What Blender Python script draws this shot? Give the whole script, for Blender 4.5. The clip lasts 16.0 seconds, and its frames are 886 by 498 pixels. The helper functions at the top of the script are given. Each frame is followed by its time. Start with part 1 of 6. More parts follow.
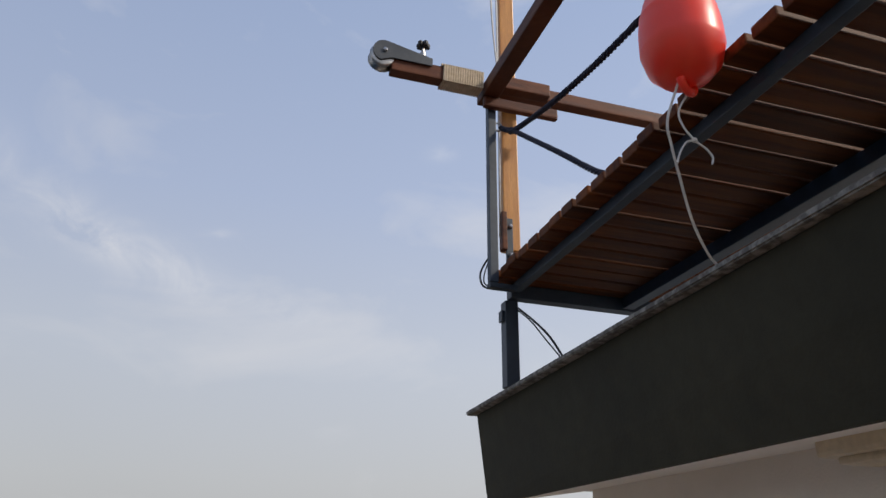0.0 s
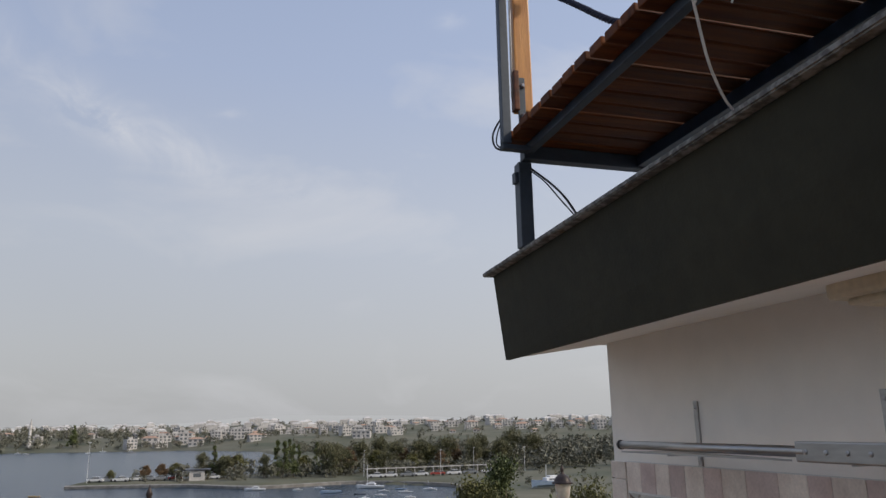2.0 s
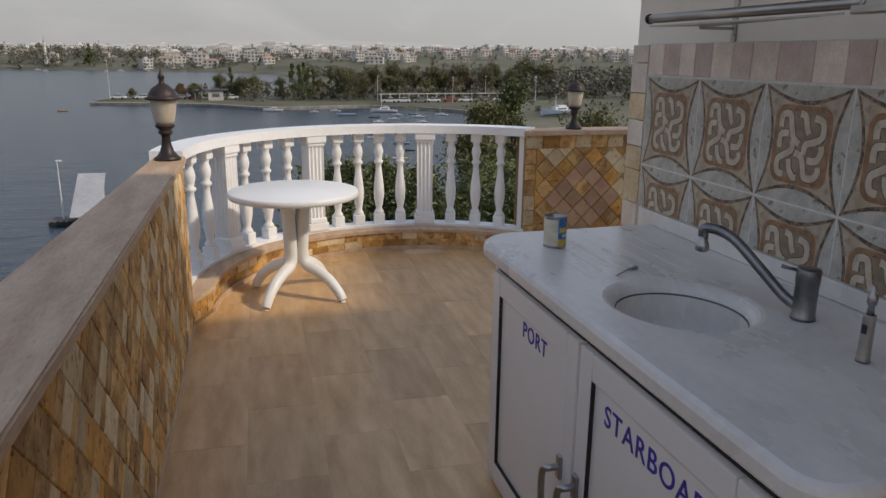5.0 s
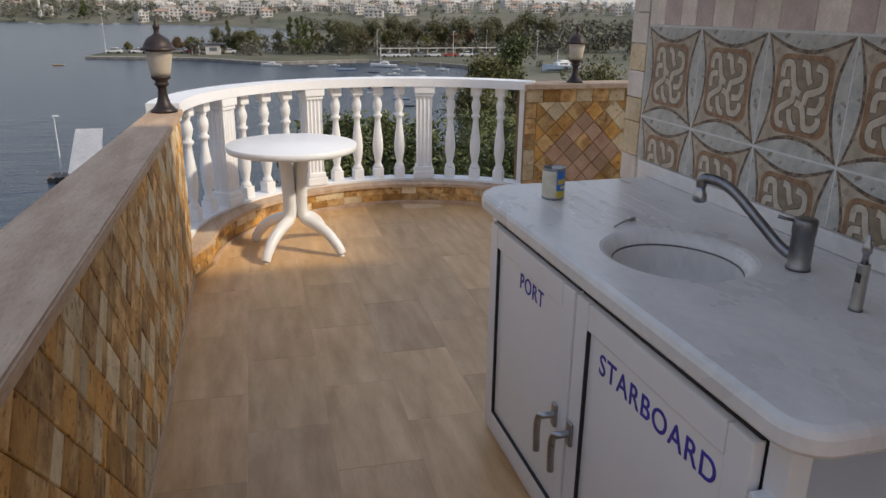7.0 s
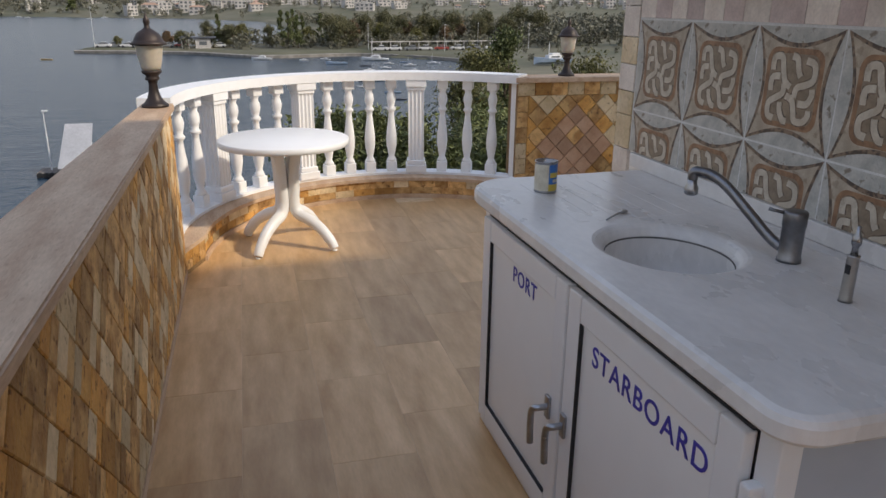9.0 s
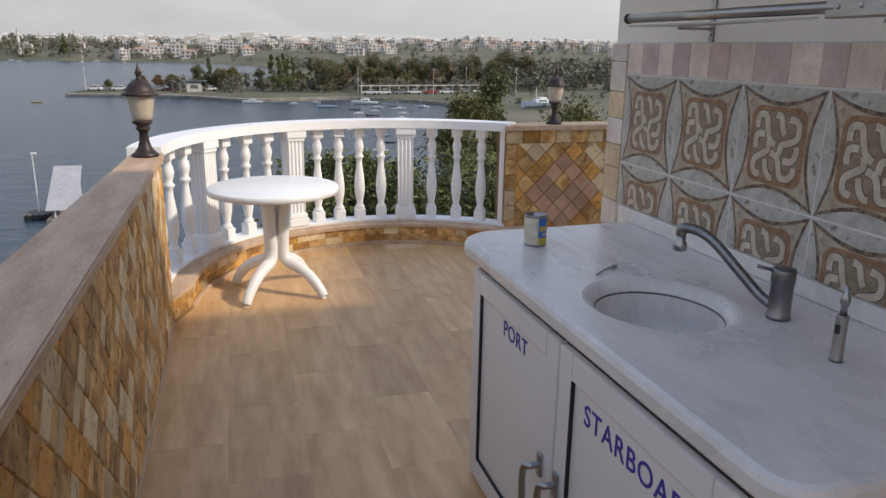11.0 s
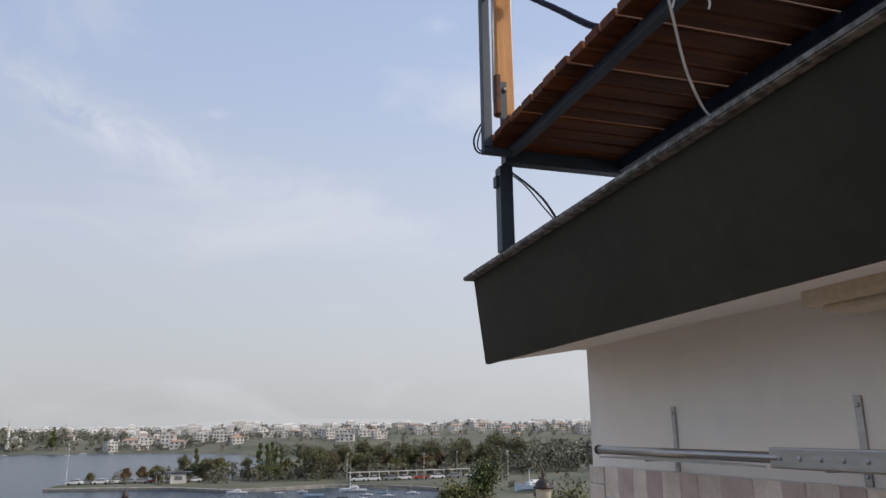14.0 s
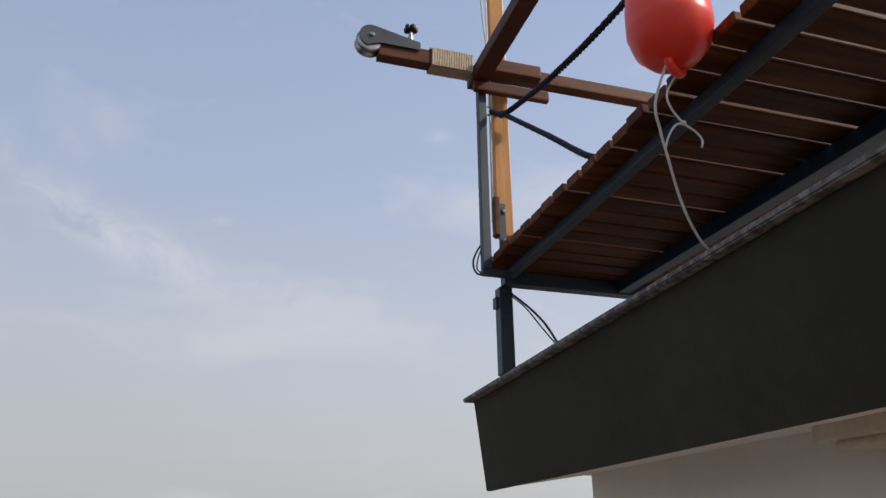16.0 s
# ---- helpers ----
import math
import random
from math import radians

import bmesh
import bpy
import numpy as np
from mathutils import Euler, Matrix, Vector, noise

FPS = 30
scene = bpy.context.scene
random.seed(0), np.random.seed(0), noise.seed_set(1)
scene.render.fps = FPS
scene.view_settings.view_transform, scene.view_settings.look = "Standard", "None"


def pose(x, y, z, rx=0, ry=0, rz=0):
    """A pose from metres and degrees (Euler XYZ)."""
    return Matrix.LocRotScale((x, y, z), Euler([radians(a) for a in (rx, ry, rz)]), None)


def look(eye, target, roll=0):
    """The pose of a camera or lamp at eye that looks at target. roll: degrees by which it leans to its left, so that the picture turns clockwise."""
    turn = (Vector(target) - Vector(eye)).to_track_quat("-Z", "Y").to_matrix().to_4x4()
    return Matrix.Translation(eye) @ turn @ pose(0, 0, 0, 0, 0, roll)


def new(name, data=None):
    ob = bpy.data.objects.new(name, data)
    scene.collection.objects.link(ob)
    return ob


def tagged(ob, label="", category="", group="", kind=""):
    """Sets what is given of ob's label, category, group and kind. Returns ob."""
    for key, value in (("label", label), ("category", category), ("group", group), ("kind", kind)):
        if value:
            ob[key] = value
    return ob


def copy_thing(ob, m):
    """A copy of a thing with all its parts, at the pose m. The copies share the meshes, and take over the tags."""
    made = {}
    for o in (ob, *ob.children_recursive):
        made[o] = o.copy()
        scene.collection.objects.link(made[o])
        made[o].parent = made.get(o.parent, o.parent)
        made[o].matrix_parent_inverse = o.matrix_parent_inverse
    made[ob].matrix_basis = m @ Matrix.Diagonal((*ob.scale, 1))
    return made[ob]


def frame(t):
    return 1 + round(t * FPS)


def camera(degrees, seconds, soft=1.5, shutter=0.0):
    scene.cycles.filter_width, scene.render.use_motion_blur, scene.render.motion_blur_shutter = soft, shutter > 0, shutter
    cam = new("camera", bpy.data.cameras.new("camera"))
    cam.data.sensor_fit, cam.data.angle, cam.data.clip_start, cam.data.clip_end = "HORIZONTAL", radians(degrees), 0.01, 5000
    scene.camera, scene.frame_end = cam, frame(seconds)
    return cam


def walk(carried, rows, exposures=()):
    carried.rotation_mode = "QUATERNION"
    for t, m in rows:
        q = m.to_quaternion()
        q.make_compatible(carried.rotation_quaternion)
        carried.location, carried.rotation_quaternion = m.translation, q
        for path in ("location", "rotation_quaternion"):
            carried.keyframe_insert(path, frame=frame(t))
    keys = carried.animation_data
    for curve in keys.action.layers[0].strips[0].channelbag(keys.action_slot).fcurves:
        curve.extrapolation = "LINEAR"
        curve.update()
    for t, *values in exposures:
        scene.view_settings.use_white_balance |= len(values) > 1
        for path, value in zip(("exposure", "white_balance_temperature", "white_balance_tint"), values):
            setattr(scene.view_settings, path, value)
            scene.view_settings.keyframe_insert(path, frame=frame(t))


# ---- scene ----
cam = camera(62.2, 16.0)
PATH = [
    (0, (-0.031, -0.134, 1.745), (0.518, 1.616, 2.544), 0.8),
    (0.5, (-0.022, -0.14, 1.736), (0.515, 1.621, 2.518), -0.0),
    (1, (-0.019, -0.144, 1.73), (0.511, 1.645, 2.452), 0.0),
    (1.5, (-0.025, -0.129, 1.725), (0.514, 1.694, 2.347), -0.5),
    (2, (-0.025, -0.125, 1.713), (0.518, 1.741, 2.186), -0.9),
    (2.5, (-0.015, -0.073, 1.69), (0.527, 1.826, 2.009), -0.8),
    (3, (0.01, -0.051, 1.652), (0.53, 1.875, 1.791), -0.3),
    (3.5, (0.01, -0.014, 1.608), (0.53, 1.917, 1.575), 0.1),
    (4, (0.002, 0.003, 1.57), (0.521, 1.921, 1.349), 0.3),
    (4.5, (-0.001, 0.008, 1.535), (0.515, 1.903, 1.156), 0.8),
    (5, (0.006, 0.011, 1.524), (0.513, 1.878, 1.016), 0.7),
    (7.5, (0.011, -0.002, 1.507), (0.512, 1.83, 0.879), 0.8),
    (8, (0.008, -0.004, 1.508), (0.514, 1.823, 0.872), 0.8),
    (10.5, (0.007, 0.005, 1.527), (0.548, 1.824, 0.898), 1.0),
    (11, (0.007, 0.011, 1.547), (0.562, 1.859, 1.019), 0.9),
    (11.5, (0.007, 0.011, 1.582), (0.577, 1.893, 1.214), 0.6),
    (12, (-0.003, -0.013, 1.613), (0.581, 1.892, 1.44), 0.4),
    (12.5, (-0.012, -0.039, 1.638), (0.579, 1.872, 1.649), 0.2),
    (13, (-0.014, -0.073, 1.671), (0.577, 1.828, 1.861), -0.2),
    (13.5, (-0.007, -0.099, 1.696), (0.58, 1.783, 2.035), -0.6),
    (14, (-0.003, -0.122, 1.714), (0.577, 1.731, 2.196), -0.6),
    (14.5, (-0.004, -0.127, 1.732), (0.567, 1.694, 2.327), -0.6),
    (15, (-0.034, -0.094, 1.74), (0.555, 1.685, 2.438), -1.0),
    (15.5, (-0.029, -0.101, 1.754), (0.552, 1.661, 2.499), -1.0),
    (16, (0.004, -0.123, 1.774), (0.557, 1.645, 2.528), -0.5),
]
walk(cam, [(t, look(eye, target, roll)) for t, eye, target, roll in PATH],
     ((0.0, 0.25, 6650, 10), (2.0, 0.18, 6600, 10), (3.5, 0.12, 6700, 10), (4.5, 0.12, 6800, 10), (5.0, 0.12, 6900, 10), (7.5, 0.42, 6850, 10), (8.0, 0.42, 6850, 10),
      (10.5, 0.54, 6800, 10), (11.0, 0.54, 6750, 10), (12.0, 0.55, 6600, 10), (12.5, 0.55, 6500, 10), (14.0, 0.4, 6500, 10), (16.0, 0.25, 6650, 10)))

# ---- world and sun ----
STREAKS = (((-0.072, 0.935, 0.347), (0.944, 0.164, -0.286), 0.107, 0.03, 0.54),
           ((-0.214, 0.891, 0.401), (0.759, 0.4, -0.514), 0.086, 0.029, 0.43),
           ((0.08, 0.948, 0.308), (0.985, -0.045, -0.165), 0.054, 0.027, 0.32),
           ((0.252, 0.82, 0.514), (0.927, -0.362, 0.093), 0.019, 0.009, 0.36),
           ((-0.02, 0.918, 0.397), (0.99, -0.051, 0.132), 0.019, 0.006, 0.29),
           ((-0.154, 0.918, 0.366), (0.843, 0.304, -0.443), 0.043, 0.018, 0.36))
SUN_TO = Vector((0.80, -0.52, 0.72)).normalized()
world = bpy.data.worlds.new("world")
scene.world = world
world.use_nodes = True
wn, wl = world.node_tree.nodes, world.node_tree.links
wn.clear()
w_out = wn.new("ShaderNodeOutputWorld")
w_bg = wn.new("ShaderNodeBackground")
sky = wn.new("ShaderNodeTexSky")
sky.sky_type = "NISHITA"
sky.sun_disc = False
sky.sun_elevation = math.asin(SUN_TO.z)
sky.sun_rotation = math.atan2(SUN_TO.x, SUN_TO.y)
sky.dust_density = 4.0
sky.air_density = 1.0
w_co = wn.new("ShaderNodeTexCoord")
w_sep = wn.new("ShaderNodeSeparateXYZ")
wl.new(w_co.outputs["Generated"], w_sep.inputs[0])
# thin haze: pale grey low down, thinning upwards into blue
w_ramp = wn.new("ShaderNodeValToRGB")
w_ramp.color_ramp.elements[0].position, w_ramp.color_ramp.elements[0].color = 0.0, (0.475, 0.485, 0.50, 1)
w_ramp.color_ramp.elements[1].position, w_ramp.color_ramp.elements[1].color = 0.85, (0.215, 0.298, 0.49, 1)
for p, c in ((0.10, (0.50, 0.515, 0.545, 1)), (0.25, (0.49, 0.53, 0.61, 1)), (0.45, (0.375, 0.445, 0.61, 1))):
    e = w_ramp.color_ramp.elements.new(p)
    e.color = c
wl.new(w_sep.outputs["Z"], w_ramp.inputs[0])
# wisps of high cloud
w_map = wn.new("ShaderNodeMapping")
w_map.inputs["Scale"].default_value = (1.4, 1.4, 3.0)
w_map.inputs["Rotation"].default_value = (0.0, 0.5, 0.3)
wl.new(w_co.outputs["Generated"], w_map.inputs[0])
w_noise = wn.new("ShaderNodeTexNoise")
w_noise.inputs["Scale"].default_value, w_noise.inputs["Detail"].default_value = 2.3, 6.0
w_noise.inputs["Roughness"].default_value = 0.55
w_noise.inputs["Distortion"].default_value = 0.6
wl.new(w_map.outputs[0], w_noise.inputs[0])
w_cr = wn.new("ShaderNodeValToRGB")
w_cr.color_ramp.elements[0].position, w_cr.color_ramp.elements[0].color = 0.52, (0, 0, 0, 1)
w_cr.color_ramp.elements[1].position, w_cr.color_ramp.elements[1].color = 0.88, (1, 1, 1, 1)
wl.new(w_noise.outputs[0], w_cr.inputs[0])
w_cm = wn.new("ShaderNodeMix")
w_cm.data_type = "RGBA"
wl.new(w_cr.outputs[0], w_cm.inputs[0])
wl.new(w_ramp.outputs[0], w_cm.inputs[6])
w_cm.inputs[7].default_value = (0.62, 0.63, 0.67, 1)
# thin streaks of cloud: direction, run, half length and half width
w_fine = wn.new("ShaderNodeTexNoise")
w_fine.inputs["Scale"].default_value, w_fine.inputs["Detail"].default_value = 13.0, 7.0
w_fine.inputs["Roughness"].default_value, w_fine.inputs["Distortion"].default_value = 0.6, 0.8
wl.new(w_co.outputs["Generated"], w_fine.inputs[0])
w_fr = wn.new("ShaderNodeMapRange")
w_fr.inputs[1].default_value, w_fr.inputs[2].default_value = 0.36, 0.70
wl.new(w_fine.outputs[0], w_fr.inputs[0])


def w_math(op, a, b):
    n = wn.new("ShaderNodeMath")
    n.operation = op
    for k, v in enumerate((a, b)):
        if isinstance(v, (int, float)):
            n.inputs[k].default_value = v
        else:
            wl.new(v, n.inputs[k])
    return n.outputs[0]


def w_dot(v):
    n = wn.new("ShaderNodeVectorMath")
    n.operation = "DOT_PRODUCT"
    wl.new(w_co.outputs["Generated"], n.inputs[0])
    n.inputs[1].default_value = v
    return n.outputs["Value"]


w_sum = 0.0
for c_, a_, l_, b_, k_ in STREAKS:
    c_, a_ = Vector(c_), Vector(a_)
    e_ = c_.cross(a_)
    u_, v_ = w_math("DIVIDE", w_math("SUBTRACT", w_dot(a_), c_.dot(a_)), l_), w_math("DIVIDE", w_dot(e_), b_)
    q_ = w_math("ADD", w_math("MULTIPLY", u_, u_), w_math("MULTIPLY", v_, v_))
    front = w_math("GREATER_THAN", w_dot(c_), 0.5)
    w_sum = w_math("ADD", w_math("MULTIPLY", w_math("MULTIPLY", w_math("POWER", 2.718, w_math("MULTIPLY", q_, -1.0)), front), k_), w_sum)
w_streak = w_math("MULTIPLY", w_sum, w_fr.outputs[0])
w_cs = wn.new("ShaderNodeMix")
w_cs.data_type = "RGBA"
wl.new(w_streak, w_cs.inputs[0])
wl.new(w_cm.outputs[2], w_cs.inputs[6])
w_cs.inputs[7].default_value = (0.74, 0.74, 0.76, 1)
# the haze is brighter on the sun's side
w_side = wn.new("ShaderNodeMapRange")
w_side.inputs[1].default_value, w_side.inputs[2].default_value = -0.45, 0.55
w_side.inputs[3].default_value, w_side.inputs[4].default_value = 0.93, 1.22
wl.new(w_dot(SUN_TO), w_side.inputs[0])
w_lit = wn.new("ShaderNodeVectorMath")
w_lit.operation = "SCALE"
wl.new(w_cs.outputs[2], w_lit.inputs[0])
wl.new(w_side.outputs[0], w_lit.inputs["Scale"])
w_sc = wn.new("ShaderNodeMix")
w_sc.data_type, w_sc.blend_type = "RGBA", "MULTIPLY"
w_sc.inputs[0].default_value = 1.0
wl.new(sky.outputs[0], w_sc.inputs[6])
w_sc.inputs[7].default_value = (0.08, 0.08, 0.08, 1)
w_mix = wn.new("ShaderNodeMix")
w_mix.data_type = "RGBA"
w_mix.inputs[0].default_value = 0.8
wl.new(w_sc.outputs[2], w_mix.inputs[6])
wl.new(w_lit.outputs[0], w_mix.inputs[7])
wl.new(w_mix.outputs[2], w_bg.inputs[0])
w_bg.inputs[1].default_value = 1.0
wl.new(w_bg.outputs[0], w_out.inputs[0])
sun = new("sun", bpy.data.lights.new("sun", "SUN"))
sun.data.energy, sun.data.angle, sun.data.color = 2.2, radians(3.0), (1.0, 0.90, 0.76)
sun.matrix_world = look(SUN_TO * 50, (0, 0, 0))

# ---- materials ----


def mat(name, c1, c2=None, rough=0.6, scale=4.0, detail=6.0, metal=0.0, bump=0.0, bump_scale=40.0, stretch=(1, 1, 1), spread=(0.35, 0.65),
        vary=0.0, trans=0.0, island=False, coat=0.0, third=None, grain=1.0, pits=0.0, spec=0.5):
    """Two tones mixed by noise at two scales, fine relief, and a random shift of brightness per object or piece."""
    m = bpy.data.materials.new(name)
    m.use_nodes = True
    n, l = m.node_tree.nodes, m.node_tree.links
    b = n["Principled BSDF"]
    co = n.new("ShaderNodeTexCoord")
    mp = n.new("ShaderNodeMapping")
    mp.inputs["Scale"].default_value = stretch
    info = n.new("ShaderNodeObjectInfo")
    shift = n.new("ShaderNodeVectorMath")
    shift.operation = "MULTIPLY_ADD"
    l.new(info.outputs["Random"], shift.inputs[0])
    shift.inputs[1].default_value = (17.0, 9.0, 5.0) if vary else (0, 0, 0)
    l.new(co.outputs["Object"], shift.inputs[2])
    l.new(shift.outputs[0], mp.inputs[0])
    tex = n.new("ShaderNodeTexNoise")
    tex.inputs["Scale"].default_value, tex.inputs["Detail"].default_value = scale, detail
    l.new(mp.outputs[0], tex.inputs[0])
    ramp = n.new("ShaderNodeValToRGB")
    c2 = c2 or tuple(min(1, v * 1.15) for v in c1)
    ramp.color_ramp.elements[0].position, ramp.color_ramp.elements[0].color = spread[0], (*c1, 1)
    ramp.color_ramp.elements[1].position, ramp.color_ramp.elements[1].color = spread[1], (*c2, 1)
    if third:
        e = ramp.color_ramp.elements.new(0.8)
        e.color = (*third, 1)
    l.new(tex.outputs[0], ramp.inputs[0])
    fine = n.new("ShaderNodeTexNoise")
    fine.inputs["Scale"].default_value, fine.inputs["Detail"].default_value = scale * 9, 4
    l.new(mp.outputs[0], fine.inputs[0])
    val = n.new("ShaderNodeMapRange")
    val.inputs[1].default_value, val.inputs[2].default_value = 0.3, 0.7
    val.inputs[3].default_value, val.inputs[4].default_value = 1 - 0.1 * grain, 1 + 0.08 * grain
    l.new(fine.outputs[0], val.inputs[0])
    hsv = n.new("ShaderNodeHueSaturation")
    l.new(ramp.outputs[0], hsv.inputs["Color"])
    if vary:
        rnd = n.new("ShaderNodeMapRange")
        rnd.inputs[3].default_value, rnd.inputs[4].default_value = 1 - vary, 1 + vary
        if island:
            geo = n.new("ShaderNodeNewGeometry")
            l.new(geo.outputs["Random Per Island"], rnd.inputs[0])
        else:
            l.new(info.outputs["Random"], rnd.inputs[0])
        mul = n.new("ShaderNodeMath")
        mul.operation = "MULTIPLY"
        l.new(rnd.outputs[0], mul.inputs[0])
        l.new(val.outputs[0], mul.inputs[1])
        l.new(mul.outputs[0], hsv.inputs["Value"])
    else:
        l.new(val.outputs[0], hsv.inputs["Value"])
    if pits:
        pn = n.new("ShaderNodeTexNoise")
        pn.inputs["Scale"].default_value, pn.inputs["Detail"].default_value = 38.0, 3.0
        l.new(mp.outputs[0], pn.inputs[0])
        pr = n.new("ShaderNodeValToRGB")
        pr.color_ramp.elements[0].position, pr.color_ramp.elements[0].color = 0.60, (1, 1, 1, 1)
        pr.color_ramp.elements[1].position, pr.color_ramp.elements[1].color = 0.68, (0.30, 0.22, 0.15, 1)
        l.new(pn.outputs[0], pr.inputs[0])
        pm = n.new("ShaderNodeMix")
        pm.data_type, pm.blend_type = "RGBA", "MULTIPLY"
        pm.inputs[0].default_value = pits
        l.new(hsv.outputs[0], pm.inputs[6])
        l.new(pr.outputs[0], pm.inputs[7])
        l.new(pm.outputs[2], b.inputs["Base Color"])
    else:
        l.new(hsv.outputs[0], b.inputs["Base Color"])
    rr = n.new("ShaderNodeMapRange")
    rr.inputs[3].default_value, rr.inputs[4].default_value = max(0.02, rough * 0.85), min(1, rough * 1.15)
    l.new(tex.outputs[0], rr.inputs[0])
    l.new(rr.outputs[0], b.inputs["Roughness"])
    b.inputs["Metallic"].default_value = metal
    b.inputs["Coat Weight"].default_value = coat
    b.inputs["Specular IOR Level"].default_value = spec
    if trans:
        b.inputs["Subsurface Weight"].default_value = trans
        b.inputs["Subsurface Radius"].default_value = (0.05, 0.02, 0.01)
    if bump:
        bn = n.new("ShaderNodeTexNoise")
        bn.inputs["Scale"].default_value, bn.inputs["Detail"].default_value = bump_scale, 5
        l.new(mp.outputs[0], bn.inputs[0])
        bp = n.new("ShaderNodeBump")
        bp.inputs["Strength"].default_value, bp.inputs["Distance"].default_value = bump, 0.01
        l.new(bn.outputs[0], bp.inputs["Height"])
        l.new(bp.outputs[0], b.inputs["Normal"])
    return m


M_PLASTER = mat("white_plaster", (0.875, 0.835, 0.765), (0.905, 0.87, 0.81), 0.85, 0.9, bump=0.15, bump_scale=120, grain=0.3)
M_FASCIA = mat("dark_grey_paint", (0.033, 0.031, 0.020), (0.046, 0.043, 0.028), 0.8, 2.0, bump=0.12, bump_scale=90, spec=0.25)
M_COPING = mat("grey_marble_coping", (0.10, 0.09, 0.078), (0.27, 0.255, 0.23), 0.75, 40, bump=0.4, bump_scale=60, spread=(0.42, 0.6))
M_TRAV = mat("travertine_cap", (0.47, 0.315, 0.205), (0.60, 0.44, 0.305), 0.7, 5, stretch=(3, 0.6, 3), bump=0.12, bump_scale=70, pits=0.2, spec=0.25)
M_STONE = mat("honey_stone", (0.34, 0.17, 0.05), (0.66, 0.41, 0.17), 0.72, 13, stretch=(1, 1, 1), bump=0.6, bump_scale=55, vary=0.28, pits=0.85,
              spread=(0.38, 0.62))
M_STONE_GREY = mat("pale_travertine", (0.54, 0.40, 0.22), (0.72, 0.57, 0.36), 0.7, 8, bump=0.45, bump_scale=50, vary=0.22, pits=0.6)
M_STONE_OCHRE = mat("ochre_stone", (0.44, 0.205, 0.045), (0.64, 0.35, 0.10), 0.75, 12, bump=0.5, bump_scale=60, vary=0.34, pits=0.8)
M_STONE_ROSE = mat("rose_stone", (0.42, 0.235, 0.135), (0.54, 0.34, 0.22), 0.75, 9, bump=0.4, bump_scale=50, vary=0.2)
M_GROUT = mat("dark_grout", (0.22, 0.13, 0.055), (0.30, 0.19, 0.09), 0.95, 14)
M_FLOOR = mat("beige_floor_tile", (0.45, 0.258, 0.108), (0.69, 0.455, 0.235), 0.42, 4, stretch=(3.4, 0.7, 1), vary=0.13, bump=0.05, bump_scale=30,
              spread=(0.28, 0.74), grain=0.5)
M_FGROUT = mat("floor_grout", (0.62, 0.45, 0.27), (0.74, 0.57, 0.37), 0.9, 20)
M_WHITE = mat("white_painted_concrete", (0.82, 0.82, 0.82), (0.86, 0.86, 0.86), 0.5, 3, bump=0.08, bump_scale=80, grain=0.2)
M_PLASTIC = mat("white_plastic", (0.80, 0.80, 0.79), (0.84, 0.84, 0.83), 0.38, 2, bump=0.02, bump_scale=150, grain=0.1)
M_PVC = mat("white_pvc", (0.78, 0.775, 0.765), (0.81, 0.805, 0.795), 0.32, 2, grain=0.1)
M_PANEL = mat("white_panel", (0.81, 0.80, 0.775), (0.84, 0.83, 0.805), 0.35, 1.2, grain=0.1)
M_MARBLE = mat("grey_veined_marble", (0.60, 0.575, 0.545), (0.745, 0.715, 0.68), 0.28, 3.0, detail=7, stretch=(2.4, 1.1, 1), spread=(0.30, 0.64), grain=0.5)
M_STEEL_DK = mat("slate_blue_painted_steel", (0.030, 0.042, 0.060), (0.044, 0.060, 0.080), 0.5, 6, bump=0.06, bump_scale=80)
M_WOOD = mat("red_brown_timber", (0.075, 0.023, 0.011), (0.14, 0.045, 0.018), 0.55, 5, stretch=(1, 1, 6), vary=0.18, bump=0.15, bump_scale=60, spec=0.25)
M_WOODX = mat("oiled_red_timber_slat", (0.075, 0.020, 0.005), (0.15, 0.045, 0.011), 0.6, 7, stretch=(0.5, 6, 6), vary=0.3, bump=0.15, bump_scale=60, spec=0.15)
M_MAST = mat("varnished_orange_timber", (0.42, 0.17, 0.035), (0.56, 0.26, 0.06), 0.4, 6, stretch=(6, 6, 0.7), bump=0.1)
M_CHROME = mat("dull_chrome", (0.30, 0.30, 0.31), (0.42, 0.42, 0.43), 0.28, 8, metal=1.0)
M_STEEL = mat("brushed_steel", (0.32, 0.31, 0.30), (0.45, 0.44, 0.43), 0.35, 8, metal=1.0, stretch=(1, 0.2, 1))
M_TAP = mat("worn_grey_chrome", (0.17, 0.17, 0.18), (0.27, 0.27, 0.28), 0.32, 8, metal=1.0)
M_BLACK = mat("black_rubber", (0.012, 0.012, 0.013), (0.022, 0.022, 0.024), 0.6, 8)
M_NAVY = mat("navy_rope", (0.012, 0.014, 0.030), (0.025, 0.028, 0.055), 0.85, 30, bump=0.4, bump_scale=200)
M_CORD = mat("white_cord", (0.62, 0.60, 0.57), (0.72, 0.70, 0.66), 0.85, 30)
M_JUTE = mat("pale_twine", (0.48, 0.38, 0.26), (0.62, 0.51, 0.37), 0.9, 40, bump=0.4, bump_scale=200)
M_RED = mat("red_buoy_plastic", (0.92, 0.040, 0.020), (0.96, 0.06, 0.03), 0.36, 4, trans=1.0, grain=0.2)
M_BRONZE = mat("dark_bronze_casting", (0.022, 0.015, 0.013), (0.055, 0.037, 0.030), 0.45, 12, metal=0.3, bump=0.2, bump_scale=80)
